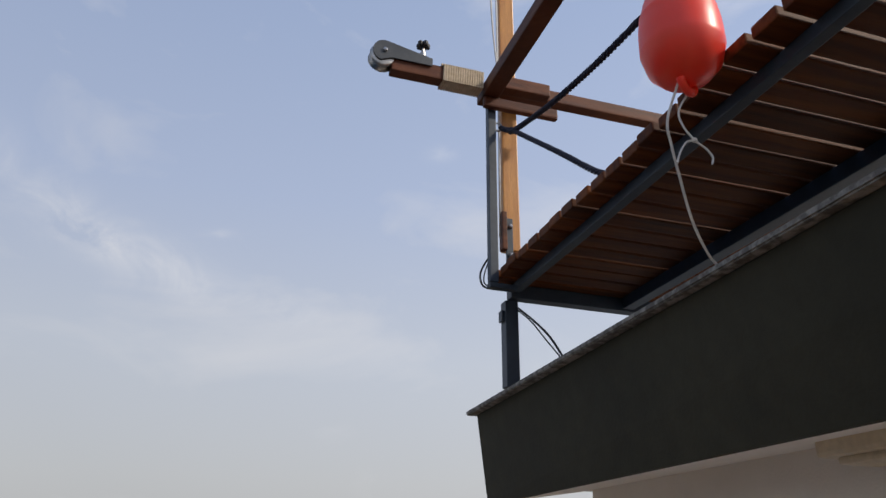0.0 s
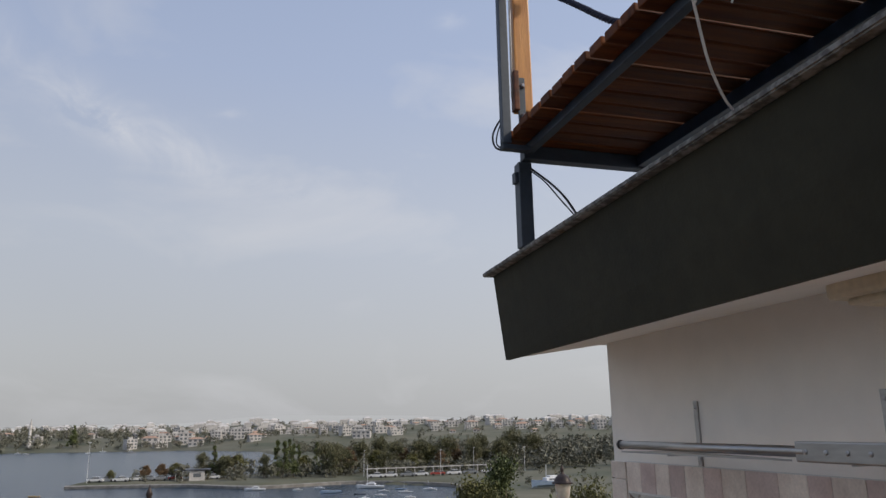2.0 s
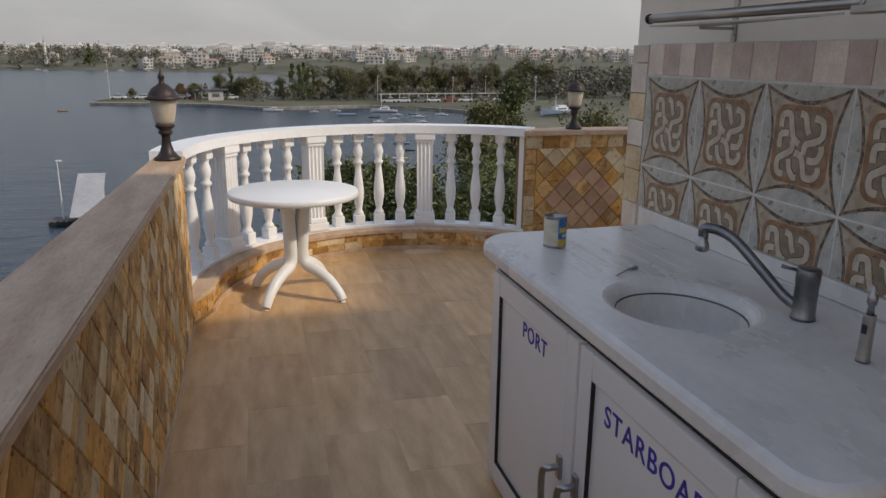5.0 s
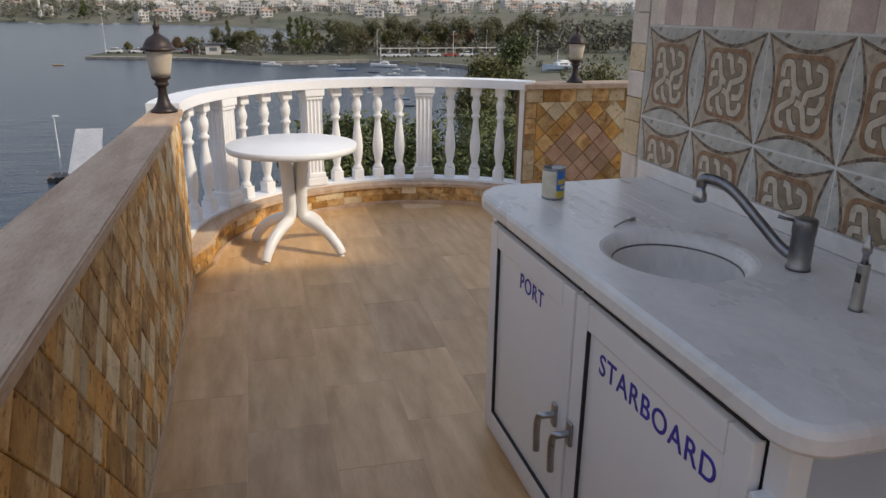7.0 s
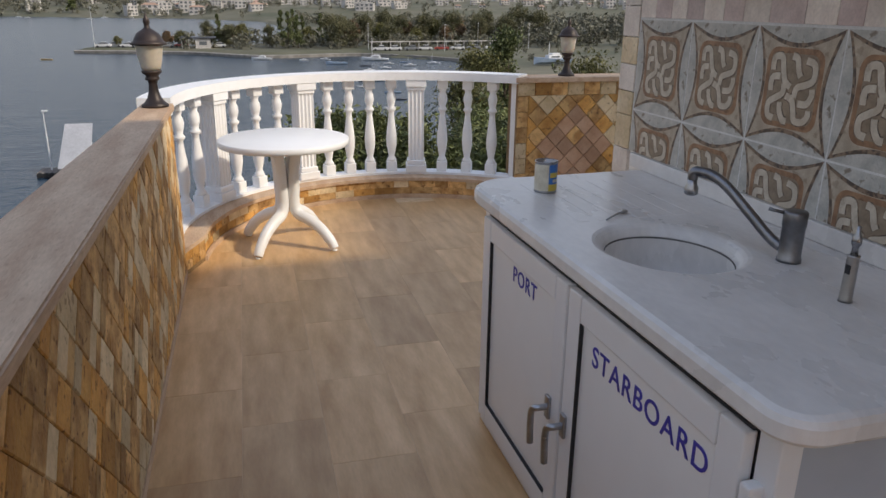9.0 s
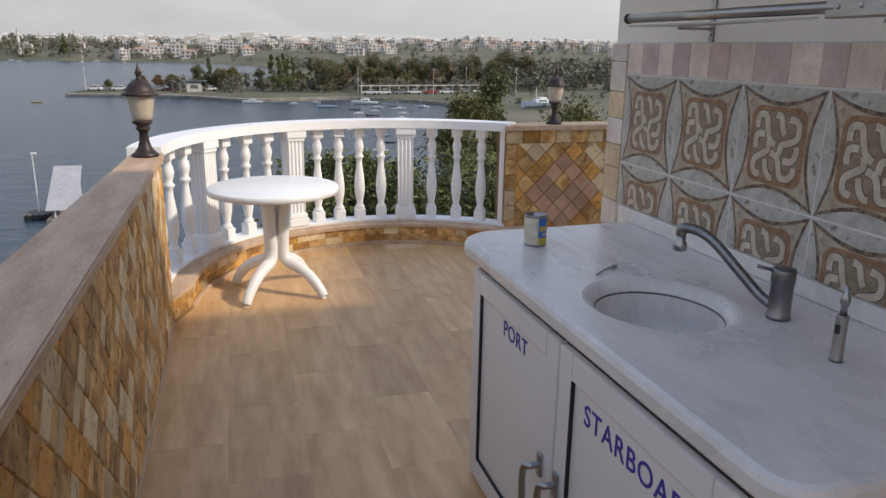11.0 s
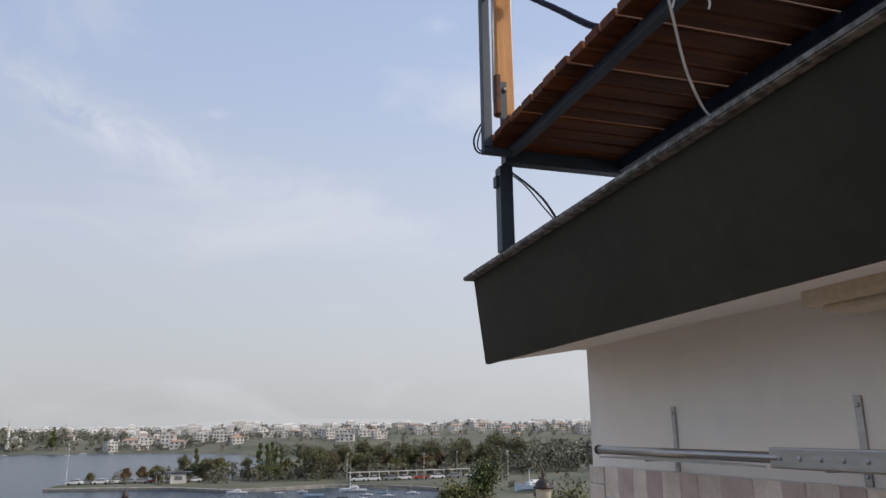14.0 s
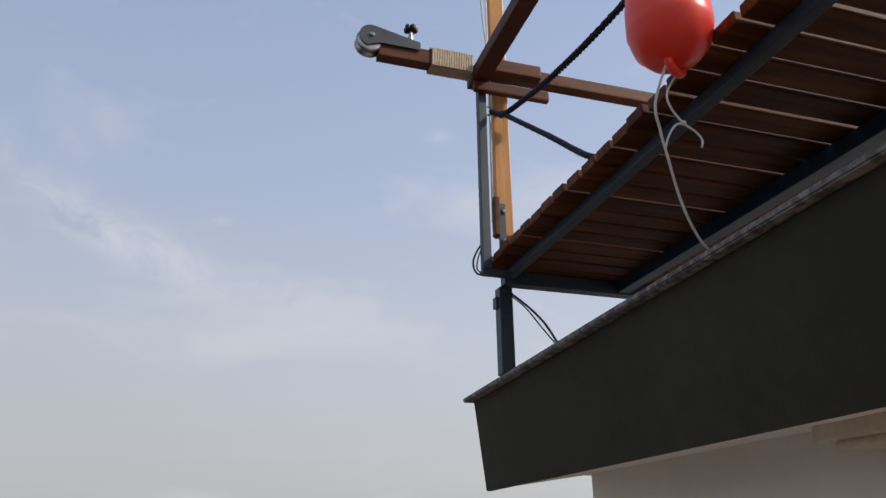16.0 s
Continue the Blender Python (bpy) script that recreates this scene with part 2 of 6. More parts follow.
M_LAMPGLASS = mat("frosted_lamp_glass", (0.52, 0.46, 0.37), (0.66, 0.60, 0.50), 0.4, 5, trans=0.2)
M_SEAL = mat("grey_joint", (0.10, 0.095, 0.09), (0.16, 0.15, 0.14), 0.7, 20)
M_BLUEINK = mat("blue_lettering", (0.035, 0.03, 0.28), (0.05, 0.04, 0.36), 0.5, 20)

# ---- building helpers ----


def link(name, bm, material, parent=None, label="", smooth=False):
    me = bpy.data.meshes.new(name)
    bm.to_mesh(me)
    bm.free()
    me.materials.append(material)
    if smooth:
        for p in me.polygons:
            p.use_smooth = True
    ob = new(name, me)
    if parent is not None:
        ob.parent = parent
    if label:
        ob["label"] = label
    return ob


def whole_pose(ob):
    """The pose of a thing or part in the world."""
    return ob.matrix_basis.copy() if ob.parent is None else whole_pose(ob.parent) @ ob.matrix_parent_inverse @ ob.matrix_basis


def part(name, bm, material, parent, label="", smooth=False):
    """Links a mesh, built in world places, under a thing."""
    ob = link(name, bm, material, None, label, smooth)
    if parent is not None:
        ob.parent = parent
        ob.matrix_parent_inverse = whole_pose(parent).inverted()
    return ob


def thing(name, at, label, category, group="", kind=""):
    ob = new(name)
    ob.empty_display_size = 0.1
    ob.matrix_basis = Matrix.Translation(at)
    return tagged(ob, label, category, group, kind)


def box(bm, x0, x1, y0, y1, z0, z1, bevel=0.0, m=None):
    vs = [bm.verts.new(v) for v in ((x0, y0, z0), (x1, y0, z0), (x1, y1, z0), (x0, y1, z0), (x0, y0, z1), (x1, y0, z1), (x1, y1, z1), (x0, y1, z1))]
    fs = [bm.faces.new([vs[i] for i in q]) for q in ((0, 3, 2, 1), (4, 5, 6, 7), (0, 1, 5, 4), (1, 2, 6, 5), (2, 3, 7, 6), (3, 0, 4, 7))]
    if bevel:
        r = bmesh.ops.bevel(bm, geom=list({e for f in fs for e in f.edges}), offset=bevel, segments=2, affect="EDGES", profile=0.6)
        vs = list({v for f in r["faces"] for v in f.verts} | {v for v in vs if v.is_valid})
    if m is not None:
        bmesh.ops.transform(bm, matrix=m, verts=[v for v in vs if v.is_valid])
    return bm


def slab(*a, **k):
    return box(bmesh.new(), *a, **k)


def prism(bm, pts, z0, z1):
    """A polygon of (x, y) drawn up from z0 to z1."""
    lo = [bm.verts.new((x, y, z0)) for x, y in pts]
    hi = [bm.verts.new((x, y, z1)) for x, y in pts]
    n = len(pts)
    bm.faces.new(lo[::-1])
    bm.faces.new(hi)
    for i in range(n):
        bm.faces.new((lo[i], lo[(i + 1) % n], hi[(i + 1) % n], hi[i]))
    return bm


def lathe(bm, prof, at=(0, 0, 0), seg=24, m=None):
    """A turned form from (radius, height) pairs."""
    rings = []
    for r, z in prof:
        rings.append([bm.verts.new((at[0] + r * math.cos(2 * math.pi * i / seg), at[1] + r * math.sin(2 * math.pi * i / seg), at[2] + z)) for i in range(seg)])
    for a, b in zip(rings, rings[1:]):
        for i in range(seg):
            bm.faces.new((a[i], a[(i + 1) % seg], b[(i + 1) % seg], b[i]))
    bm.faces.new(rings[0][::-1])
    bm.faces.new(rings[-1])
    if m is not None:
        bmesh.ops.transform(bm, matrix=m, verts=[v for r in rings for v in r])
    return bm


def tube(bm, pts, radius, seg=10, closed=False):
    """A round tube along points; radius a number or one for each point."""
    pts = [Vector(p) for p in pts]
    rad = radius if isinstance(radius, (list, tuple)) else [radius] * len(pts)
    rings, side = [], None
    for i, p in enumerate(pts):
        d = (pts[min(i + 1, len(pts) - 1)] - pts[max(i - 1, 0)]).normalized()
        if side is None:
            side = d.orthogonal().normalized()
        side = (side - d * side.dot(d)).normalized()
        up = d.cross(side)
        rings.append([bm.verts.new(p + rad[i] * (math.cos(2 * math.pi * k / seg) * side + math.sin(2 * math.pi * k / seg) * up)) for k in range(seg)])
    for a, b in zip(rings, rings[1:]):
        for k in range(seg):
            bm.faces.new((a[k], a[(k + 1) % seg], b[(k + 1) % seg], b[k]))
    bm.faces.new(rings[0][::-1])
    bm.faces.new(rings[-1])
    return bm


def smooth_line(pts, steps=8):
    """Points along a smooth curve through the given ones."""
    p = [Vector(v) for v in pts]
    out = []
    for i in range(len(p) - 1):
        a, b, c, d = p[max(i - 1, 0)], p[i], p[i + 1], p[min(i + 2, len(p) - 1)]
        for s in range(steps):
            t = s / steps
            out.append(0.5 * (2 * b + (c - a) * t + (2 * a - 5 * b + 4 * c - d) * t * t + (3 * b - a - 3 * c + d) * t ** 3))
    return out + [p[-1]]


def clip(poly, u0, u1, v0, v1):
    """A polygon of (u, v) cut to a rectangle."""
    for axis, lim, sign in ((0, u0, 1), (0, u1, -1), (1, v0, 1), (1, v1, -1)):
        out = []
        for i, a in enumerate(poly):
            b = poly[(i + 1) % len(poly)]
            ia, ib = sign * (a[axis] - lim) >= 0, sign * (b[axis] - lim) >= 0
            if ia:
                out.append(a)
            if ia != ib:
                t = (lim - a[axis]) / (b[axis] - a[axis])
                out.append((a[0] + t * (b[0] - a[0]), a[1] + t * (b[1] - a[1])))
        poly = out
        if not poly:
            return []
    return poly


def shrink(poly, d):
    cx, cy = sum(p[0] for p in poly) / len(poly), sum(p[1] for p in poly) / len(poly)
    return [(x + (cx - x) * min(0.5, d / max(1e-6, math.hypot(x - cx, y - cy))), y + (cy - y) * min(0.5, d / max(1e-6, math.hypot(x - cx, y - cy)))) for x, y in poly]


def piece(name, poly, depth, material, parent, place, gap=0.0025):
    """One stone: a polygon in a wall's (u, v), laid proud by depth with a worn edge; place(u, v, w) gives the world."""
    a = shrink(poly, gap)
    b = shrink(poly, gap + 0.004)
    bm = bmesh.new()
    r0 = [bm.verts.new(place(u, v, 0.0)) for u, v in a]
    r1 = [bm.verts.new(place(u, v, depth * 0.7)) for u, v in a]
    r2 = [bm.verts.new(place(u, v, depth)) for u, v in b]
    n = len(a)
    for p, q in ((r0, r1), (r1, r2)):
        for i in range(n):
            bm.faces.new((p[i], p[(i + 1) % n], q[(i + 1) % n], q[i]))
    bm.faces.new(r2)
    return part(name, bm, material, parent)


def pick_stone(rng):
    return rng.choices((M_STONE, M_STONE_GREY, M_STONE_OCHRE), (0.48, 0.27, 0.25))[0]


# ---- terrace: floor, walls, roof ----
SEA = -12.5
CX, CY, R_PL, R_RAIL = 1.10, 4.36, 1.335, 1.615   # the round end of the terrace

bm = bmesh.new()
pts = [(-0.95, -3.6), (4.0, -3.6), (4.0, 5.7), (2.5, 5.7)]
pts += [(CX + (R_RAIL - 0.01) * math.cos(a), CY + (R_RAIL - 0.01) * math.sin(a)) for a in (radians(v) for v in range(35, 181, 5))]
prism(bm, pts, -0.35, -0.0014)
floor = link("floor", bm, M_FGROUT)
tagged(floor, "terrace floor of beige stone tiles with fine joints", "floor", kind="structure")

bm = prism(bmesh.new(), [(CX + (x - CX) * 0.97, y * 0.985) for x, y in pts], -7.0, -0.352)
box(bm, 3.9, 6.298, -2.5, 2.6, -7.0, -0.36)
tagged(link("wall_lower", bm, M_PLASTER), "plain white plastered storey carrying the terrace", "wall", kind="structure")


# kitchen wall
bm = slab(1.485, 1.72, -1.2, 2.64, 0.0, 2.06)
wall_kitchen = link("wall_kitchen", bm, M_PLASTER)
tagged(wall_kitchen, "white plastered outer wall above the marble counter", "wall", kind="structure")
bm = slab(1.72, 4.0, -1.2, -1.0, 0.0, 2.06)
# unseen back wall, its height set to hold back sky light from behind
box(bm, -0.95, 4.0, -3.6, -3.4, 0.0, 2.1)
link("wall_back", bm, M_PLASTER)
tagged(bpy.data.objects["wall_back"], "plain unseen white walls closing the terrace and limiting light from behind", "wall", kind="structure")
bm = slab(1.72, 6.3, 2.4, 2.638, -0.35, 2.06)
# unseen tall block, added to cast shade on the low stone wall
box(bm, 6.3, 9.5, -2.6, 2.618, -7.0, 5.0)
wall_end = link("wall_end", bm, M_PLASTER)
tagged(wall_end, "white plastered end wall with an unseen tall block added for shade", "wall", kind="structure")

# roof: leaning dark fascia, pale soffit, stone coping
bm = bmesh.new()
# near end stops short, out of view, to let sun onto the floor behind
Y_NEAR, Y_FAR = -1.2, 2.65


def edge_x(x, y):
    """The eaves run slightly askew to the wall: x is the place at the far end."""
    return x + 0.022 * (y - Y_FAR)


sec = [(1.085, 1.984), (1.485, 2.045), (4.0, 2.06), (4.0, 2.31), (1.01, 2.31)]
a = [bm.verts.new((edge_x(x, Y_NEAR) if x < 1.4 else x, Y_NEAR, z)) for x, z in sec]
b = [bm.verts.new((x, Y_FAR + (0.06 if z < 2.1 else 0.0), z)) for x, z in sec]
bm.faces.new(a)
bm.faces.new(b[::-1])
for i in range(5):
    bm.faces.new((a[i], b[i], b[(i + 1) % 5], a[(i + 1) % 5]))
roof = link("roof_slab", bm, M_PLASTER)
tagged(roof, "flat roof slab with a pale soffit over the counter", "roof", kind="structure")
bm = bmesh.new()
q = [(1.070, 1.980, 2.735), (1.088, 1.980, 2.735), (1.016, 2.312, 2.655), (0.997, 2.312, 2.655)]
a = [bm.verts.new((edge_x(x, Y_NEAR) - (0.018 if z > 2.1 else 0.0), Y_NEAR, z)) for x, z, y in q]
b = [bm.verts.new((x, y, z)) for x, z, y in q]
bm.faces.new(a)
bm.faces.new(b[::-1])
for i in range(4):
    bm.faces.new((a[i], b[i], b[(i + 1) % 4], a[(i + 1) % 4]))
fascia = link("fascia", bm, M_FASCIA)
tagged(fascia, "leaning fascia board painted dark grey green", "fascia", kind="structure")
bm = prism(bmesh.new(), [(edge_x(0.962, Y_NEAR), Y_NEAR), (1.36, Y_NEAR), (1.36, 2.69), (0.962, 2.69)], 2.314, 2.331)
bmesh.ops.bevel(bm, geom=list(bm.edges), offset=0.004, segments=2, affect="EDGES")
coping = link("coping", bm, M_COPING)
tagged(coping, "rough grey marble coping along the roof edge", "coping", kind="structure")

# left parapet, slightly askew
def par_in(y):
    return -0.408 + 0.017 * y


def par_out(y):
    return -0.70 + 0.053 * y


Y_END = 4.25
bm = prism(bmesh.new(), [(par_out(-3.4) + 0.03, -3.4), (par_in(-3.4), -3.4), (par_in(Y_END), Y_END), (par_out(Y_END) + 0.03, Y_END)], -0.4, 0.935)
parapet = link("parapet", bm, M_GROUT)
tagged(parapet, "solid parapet clad in diagonal honey-coloured stone", "parapet", kind="structure")
bm = prism(bmesh.new(), [(par_out(-3.4), -3.4), (par_in(-3.4) + 0.028, -3.4), (par_in(Y_END) + 0.028, Y_END + 0.02), (par_out(Y_END), Y_END + 0.02)], 0.937, 0.975)
bmesh.ops.bevel(bm, geom=[e for e in bm.edges], offset=0.006, segments=2, affect="EDGES")
cap = link("parapet_cap", bm, M_TRAV)
tagged(cap, "smooth pinkish travertine slab capping the parapet", "cap", kind="structure")
# skirting strip along the parapet
bm = prism(bmesh.new(), [(par_in(-3.4) + 0.0006, -3.4), (par_in(-3.4) + 0.015, -3.4), (par_in(4.2) + 0.015, 4.2), (par_in(4.2) + 0.0006, 4.2)], 0.0, 0.04)
skirt = link("baseboard", bm, M_TRAV)
tagged(skirt, "thin travertine skirting at the foot of the parapet", "skirting", kind="structure")

# curved plinth under the balusters
A0, A1 = 30.0, 176.0


def ring(bm, r0, r1, z0, z1, a0, a1, step=3.0):
    n = max(2, int(abs(a1 - a0) / step))
    cols = []
    for i in range(n + 1):
        t = radians(a0 + (a1 - a0) * i / n)
        cols.append([bm.verts.new((CX + r * math.cos(t), CY + r * math.sin(t), z)) for r, z in ((r0, z0), (r1, z0), (r1, z1), (r0, z1))])
    for p, q in zip(cols, cols[1:]):
        for k in range(4):
            bm.faces.new((p[k], p[(k + 1) % 4], q[(k + 1) % 4], q[k]))
    bm.faces.new(cols[0])
    bm.faces.new(cols[-1][::-1])
    return bm


plinth = link("plinth", ring(bmesh.new(), R_PL + 0.012, R_RAIL - 0.01, -0.35, 0.138, A0, A1), M_GROUT)
tagged(plinth, "low curved plinth faced with small honey stones", "plinth", kind="structure")
bm = ring(bmesh.new(), R_PL - 0.012, R_RAIL, 0.140, 0.165, A0, A1)
plinth_cap = link("plinth_cap", bm, M_TRAV)
tagged(plinth_cap, "travertine slabs on top of the curved plinth", "cap", kind="structure")
bm = ring(bmesh.new(), R_PL - 0.016, R_PL + 0.0, 0.0, 0.03, 32, 176)
link("trim", bm, M_TRAV)
tagged(bpy.data.objects["trim"], "travertine strip at the foot of the plinth", "trim", kind="structure")

# the plinth's straight end, running into the parapet
WEDGE = [(-0.232, 4.453), (-0.335, 4.20), (-0.49, 4.262), (-0.50, 4.47)]
part("plinth_end", prism(bmesh.new(), WEDGE, -0.3, 0.138), M_GROUT, plinth)
part("plinth_end_cap", prism(bmesh.new(), [(-0.220, 4.453), (-0.323, 4.19), (-0.49, 4.262), (-0.51, 4.47)], 0.140, 0.165), M_TRAV, plinth)

# stone pier beyond the balustrade
bm = slab(2.13, 4.0, 5.405, 5.60, -0.35, 0.93)
pier = link("wall_pier", bm, M_GROUT)
tagged(pier, "low stone wall with a diamond pattern and rose centre", "wall", kind="structure")
bm = slab(2.105, 4.0, 5.36, 5.62, 0.932, 0.972, bevel=0.006)
link("pier_cap", bm, M_TRAV)
tagged(bpy.data.objects["pier_cap"], "travertine slab capping the low stone wall", "cap", kind="structure")

# ---- balustrade ----
balustrade = thing("balustrade", (CX, CY + R_PL, 0.165), "white painted concrete balustrade curving round the terrace end", "balustrade")
R_BAL = 1.52
bm = ring(bmesh.new(), R_BAL - 0.085, R_BAL + 0.095, 0.925, 0.988, 45, 178)
bmesh.ops.bevel(bm, geom=[e for e in bm.edges if e.is_manifold and e.calc_face_angle(0) > 1.0], offset=0.012, segments=3, affect="EDGES")
part("handrail", bm, M_WHITE, balustrade)
part("bottom_rail", ring(bmesh.new(), R_BAL - 0.07, R_BAL + 0.07, 0.166, 0.185, 45, 176), M_WHITE, balustrade)
BAL_PROFILE = [(0.030, 0.075), (0.034, 0.085), (0.028, 0.10), (0.020, 0.115), (0.026, 0.15), (0.034, 0.20), (0.036, 0.25), (0.032, 0.31), (0.024, 0.38),
               (0.019, 0.43), (0.019, 0.455), (0.030, 0.468), (0.031, 0.480), (0.020, 0.493), (0.026, 0.52), (0.032, 0.55), (0.028, 0.58),
               (0.020, 0.605), (0.026, 0.622), (0.026, 0.63)]


def baluster_mesh():
    bm = lathe(bmesh.new(), [(r * 1.2, z) for r, z in BAL_PROFILE], (0, 0, 0), 16)
    box(bm, -0.040, 0.040, -0.040, 0.040, 0.0, 0.076, bevel=0.004)
    box(bm, -0.040, 0.040, -0.040, 0.040, 0.628, 0.693, bevel=0.004)
    return bm


def pilaster_mesh():
    """A square fluted shaft with stepped base and capital."""
    pts = []
    w, n = 0.063, 4
    for k in range(4):
        c, s = (1, 0, -1, 0)[k], (0, 1, 0, -1)[k]
        for i in range(n * 6):
            u = -w + 2 * w * i / (n * 6)
            f = (i % 6) / 6.0
            d = 0.011 * max(0.0, math.sin(math.pi * (f - 0.1) / 0.8)) if 0.1 < f < 0.9 else 0.0
            x, y = w - d, u
            pts.append((c * x - s * y, s * x + c * y))
    bm = prism(bmesh.new(), pts, 0.09, 0.62)
    box(bm, -0.084, 0.084, -0.084, 0.084, 0.0, 0.055, bevel=0.005)
    box(bm, -0.074, 0.074, -0.074, 0.074, 0.055, 0.09, bevel=0.008)
    box(bm, -0.071, 0.071, -0.071, 0.071, 0.618, 0.642, bevel=0.006)
    box(bm, -0.081, 0.081, -0.081, 0.081, 0.642, 0.693, bevel=0.006)
    return bm


def round_place(deg, r=R_BAL, z=0.185):
    a = radians(deg)
    return Matrix.Translation((CX + r * math.cos(a), CY + r * math.sin(a), z)) @ Matrix.Rotation(a, 4, "Z") @ Matrix.Diagonal((1, 1, 1.068, 1))


first = {}
for kind, angs in (("baluster", (169.5, 161.3, 152.8, 136.6, 128.6, 121.2, 105.0, 98.3, 91.9, 85.2, 69.5, 61.7, 54.0)), ("pilaster", (144.6, 112.8, 77.6))):
    for a in angs:
        if kind not in first:
            first[kind] = link(kind, baluster_mesh() if kind == "baluster" else pilaster_mesh(), M_WHITE, smooth=kind == "baluster")
            ob = first[kind]
        else:
            ob = new(kind, first[kind].data)
        ob.parent = balustrade
        ob.matrix_parent_inverse = balustrade.matrix_basis.inverted()
        ob.matrix_basis = round_place(a)
bm = slab(-0.03, 0.03, -0.022, 0.022, 0.0, 0.693, bevel=0.003)
ob = link("end_post", bm, M_WHITE)
ob.parent = balustrade
ob.matrix_parent_inverse = balustrade.matrix_basis.inverted()
ob.matrix_basis = round_place(47.0)

# ---- garden lamps on the walls ----


def wall_lamp(at, s, label):
    t = thing("post_lamp", at, label, "lamp", "lamps on the terrace walls")
    o = Vector(at)

    def turned(name, prof, m, lab=""):
        part(name, lathe(bmesh.new(), [(r * s, z * s) for r, z in prof], o, 28), m, t, lab, smooth=True)
    turned("base", [(0.068, 0.0), (0.070, 0.010), (0.054, 0.022), (0.037, 0.045), (0.026, 0.08), (0.022, 0.12), (0.026, 0.135), (0.036, 0.14), (0.036, 0.15),
                    (0.030, 0.16), (0.048, 0.175), (0.052, 0.185), (0.046, 0.19)], M_BRONZE)
    turned("shade", [(0.044, 0.188), (0.052, 0.21), (0.061, 0.26), (0.068, 0.31), (0.069, 0.318)], M_LAMPGLASS, "frosted cream glass shade")
    turned("roof", [(0.070, 0.316), (0.090, 0.318), (0.092, 0.328), (0.076, 0.335), (0.070, 0.350), (0.056, 0.374), (0.030, 0.392), (0.015, 0.402),
                    (0.013, 0.42), (0.018, 0.43), (0.014, 0.445), (0.006, 0.462), (0.002, 0.48)], M_BRONZE)
    return t


wall_lamp((-0.390, 4.14, 0.976), 0.985, "bronze garden lamp with frosted glass on the parapet")
wall_lamp((2.56, 5.47, 0.973), 0.93, "weathered bronze garden lamp on the low stone wall")

# ---- white table ----
table = thing("round_table", (0.292, 4.68, 0.0), "round white plastic garden table on four curved legs", "table")
TX, TY, TZ = 0.292, 4.68, 0.695
bm = lathe(bmesh.new(), [(0.30, TZ - 0.036), (0.394, TZ - 0.041), (0.403, TZ - 0.037), (0.405, TZ - 0.020), (0.403, TZ - 0.004), (0.398, TZ), (0.0005, TZ + 0.001)],
           (TX, TY, 0), 64)
part("tabletop", bm, M_PLASTIC, table, smooth=True)
part("hub", lathe(bmesh.new(), [(0.07, TZ - 0.075), (0.115, TZ - 0.045), (0.12, TZ - 0.037)], (TX, TY, 0), 24), M_PLASTIC, table, smooth=True)
for deg in (53, 139, 232, 320):
    a = radians(deg)
    c, s = math.cos(a), math.sin(a)
    line = smooth_line([(TX + c * r, TY + s * r, z) for r, z in ((0.082, 0.645), (0.064, 0.52), (0.054, 0.38), (0.050, 0.275), (0.078, 0.215), (0.155, 0.185), (0.245, 0.135), (0.315, 0.065), (0.345, 0.016))], 6)
    rads = [0.035 + 0.006 * math.sin(math.pi * i / (len(line) - 1)) - 0.006 * (i / (len(line) - 1)) for i in range(len(line))]
    leg = part("leg", tube(bmesh.new(), line, rads, 12), M_PLASTIC, table, smooth=True)
    part("foot_pad", lathe(bmesh.new(), [(0.017, 0.0), (0.019, 0.004), (0.015, 0.008)], (TX + c * 0.345, TY + s * 0.345, 0.001), 12), M_PLASTIC, leg)

# ---- kitchen unit ----
counter = thing("worktop", (1.1, 1.6, 0.868), "grey-white veined marble worktop with rounded corners", "worktop")


def corner(cx, cy, r, a0, a1, n=8):
    return [(cx + r * math.cos(radians(a0 + (a1 - a0) * i / n)), cy + r * math.sin(radians(a0 + (a1 - a0) * i / n))) for i in range(n + 1)]


outline = corner(0.847, 0.842, 0.075, 180, 270, 20) + [(1.483, 0.767), (1.483, 2.425), (1.05, 2.42)] + corner(0.918, 2.27, 0.15, 88, 180, 24)
SX, SY, SA, SB = 1.066, 1.578, 0.160, 0.180
hole = [(SX + SA * math.cos(2 * math.pi * i / 40), SY + SB * math.sin(2 * math.pi * i / 40)) for i in range(40)]


def grown(poly, d):
    out = []
    for i, (x, y) in enumerate(poly):
        a, b = poly[i - 1], poly[(i + 1) % len(poly)]
        tx, ty = b[0] - a[0], b[1] - a[1]
        n = math.hypot(tx, ty) or 1
        out.append((x + d * ty / n, y - d * tx / n))
    return out


bm = bmesh.new()
ZT, ZB = 0.92, 0.868
levels = [(ZB, -0.006), (ZB + 0.008, 0.0), (ZT - 0.018, 0.0), (ZT - 0.006, -0.005), (ZT, -0.016)]
rows_ = [[bm.verts.new((x, y, z)) for x, y in grown(outline, d)] for z, d in levels]
hole_l = [(ZB, 0.0), (ZT - 0.030, 0.0), (ZT - 0.020, 0.005), (ZT - 0.010, 0.014), (ZT - 0.003, 0.024), (ZT, 0.034)]
hrows = [[bm.verts.new((SX + (SA + d) * math.cos(2 * math.pi * i / 40), SY + (SB + d) * math.sin(2 * math.pi * i / 40), z)) for i in range(40)] for z, d in hole_l]
for rs in (rows_, hrows):
    for p, q in zip(rs, rs[1:]):
        for i in range(len(p)):
            bm.faces.new((p[i], p[(i + 1) % len(p)], q[(i + 1) % len(p)], q[i]))
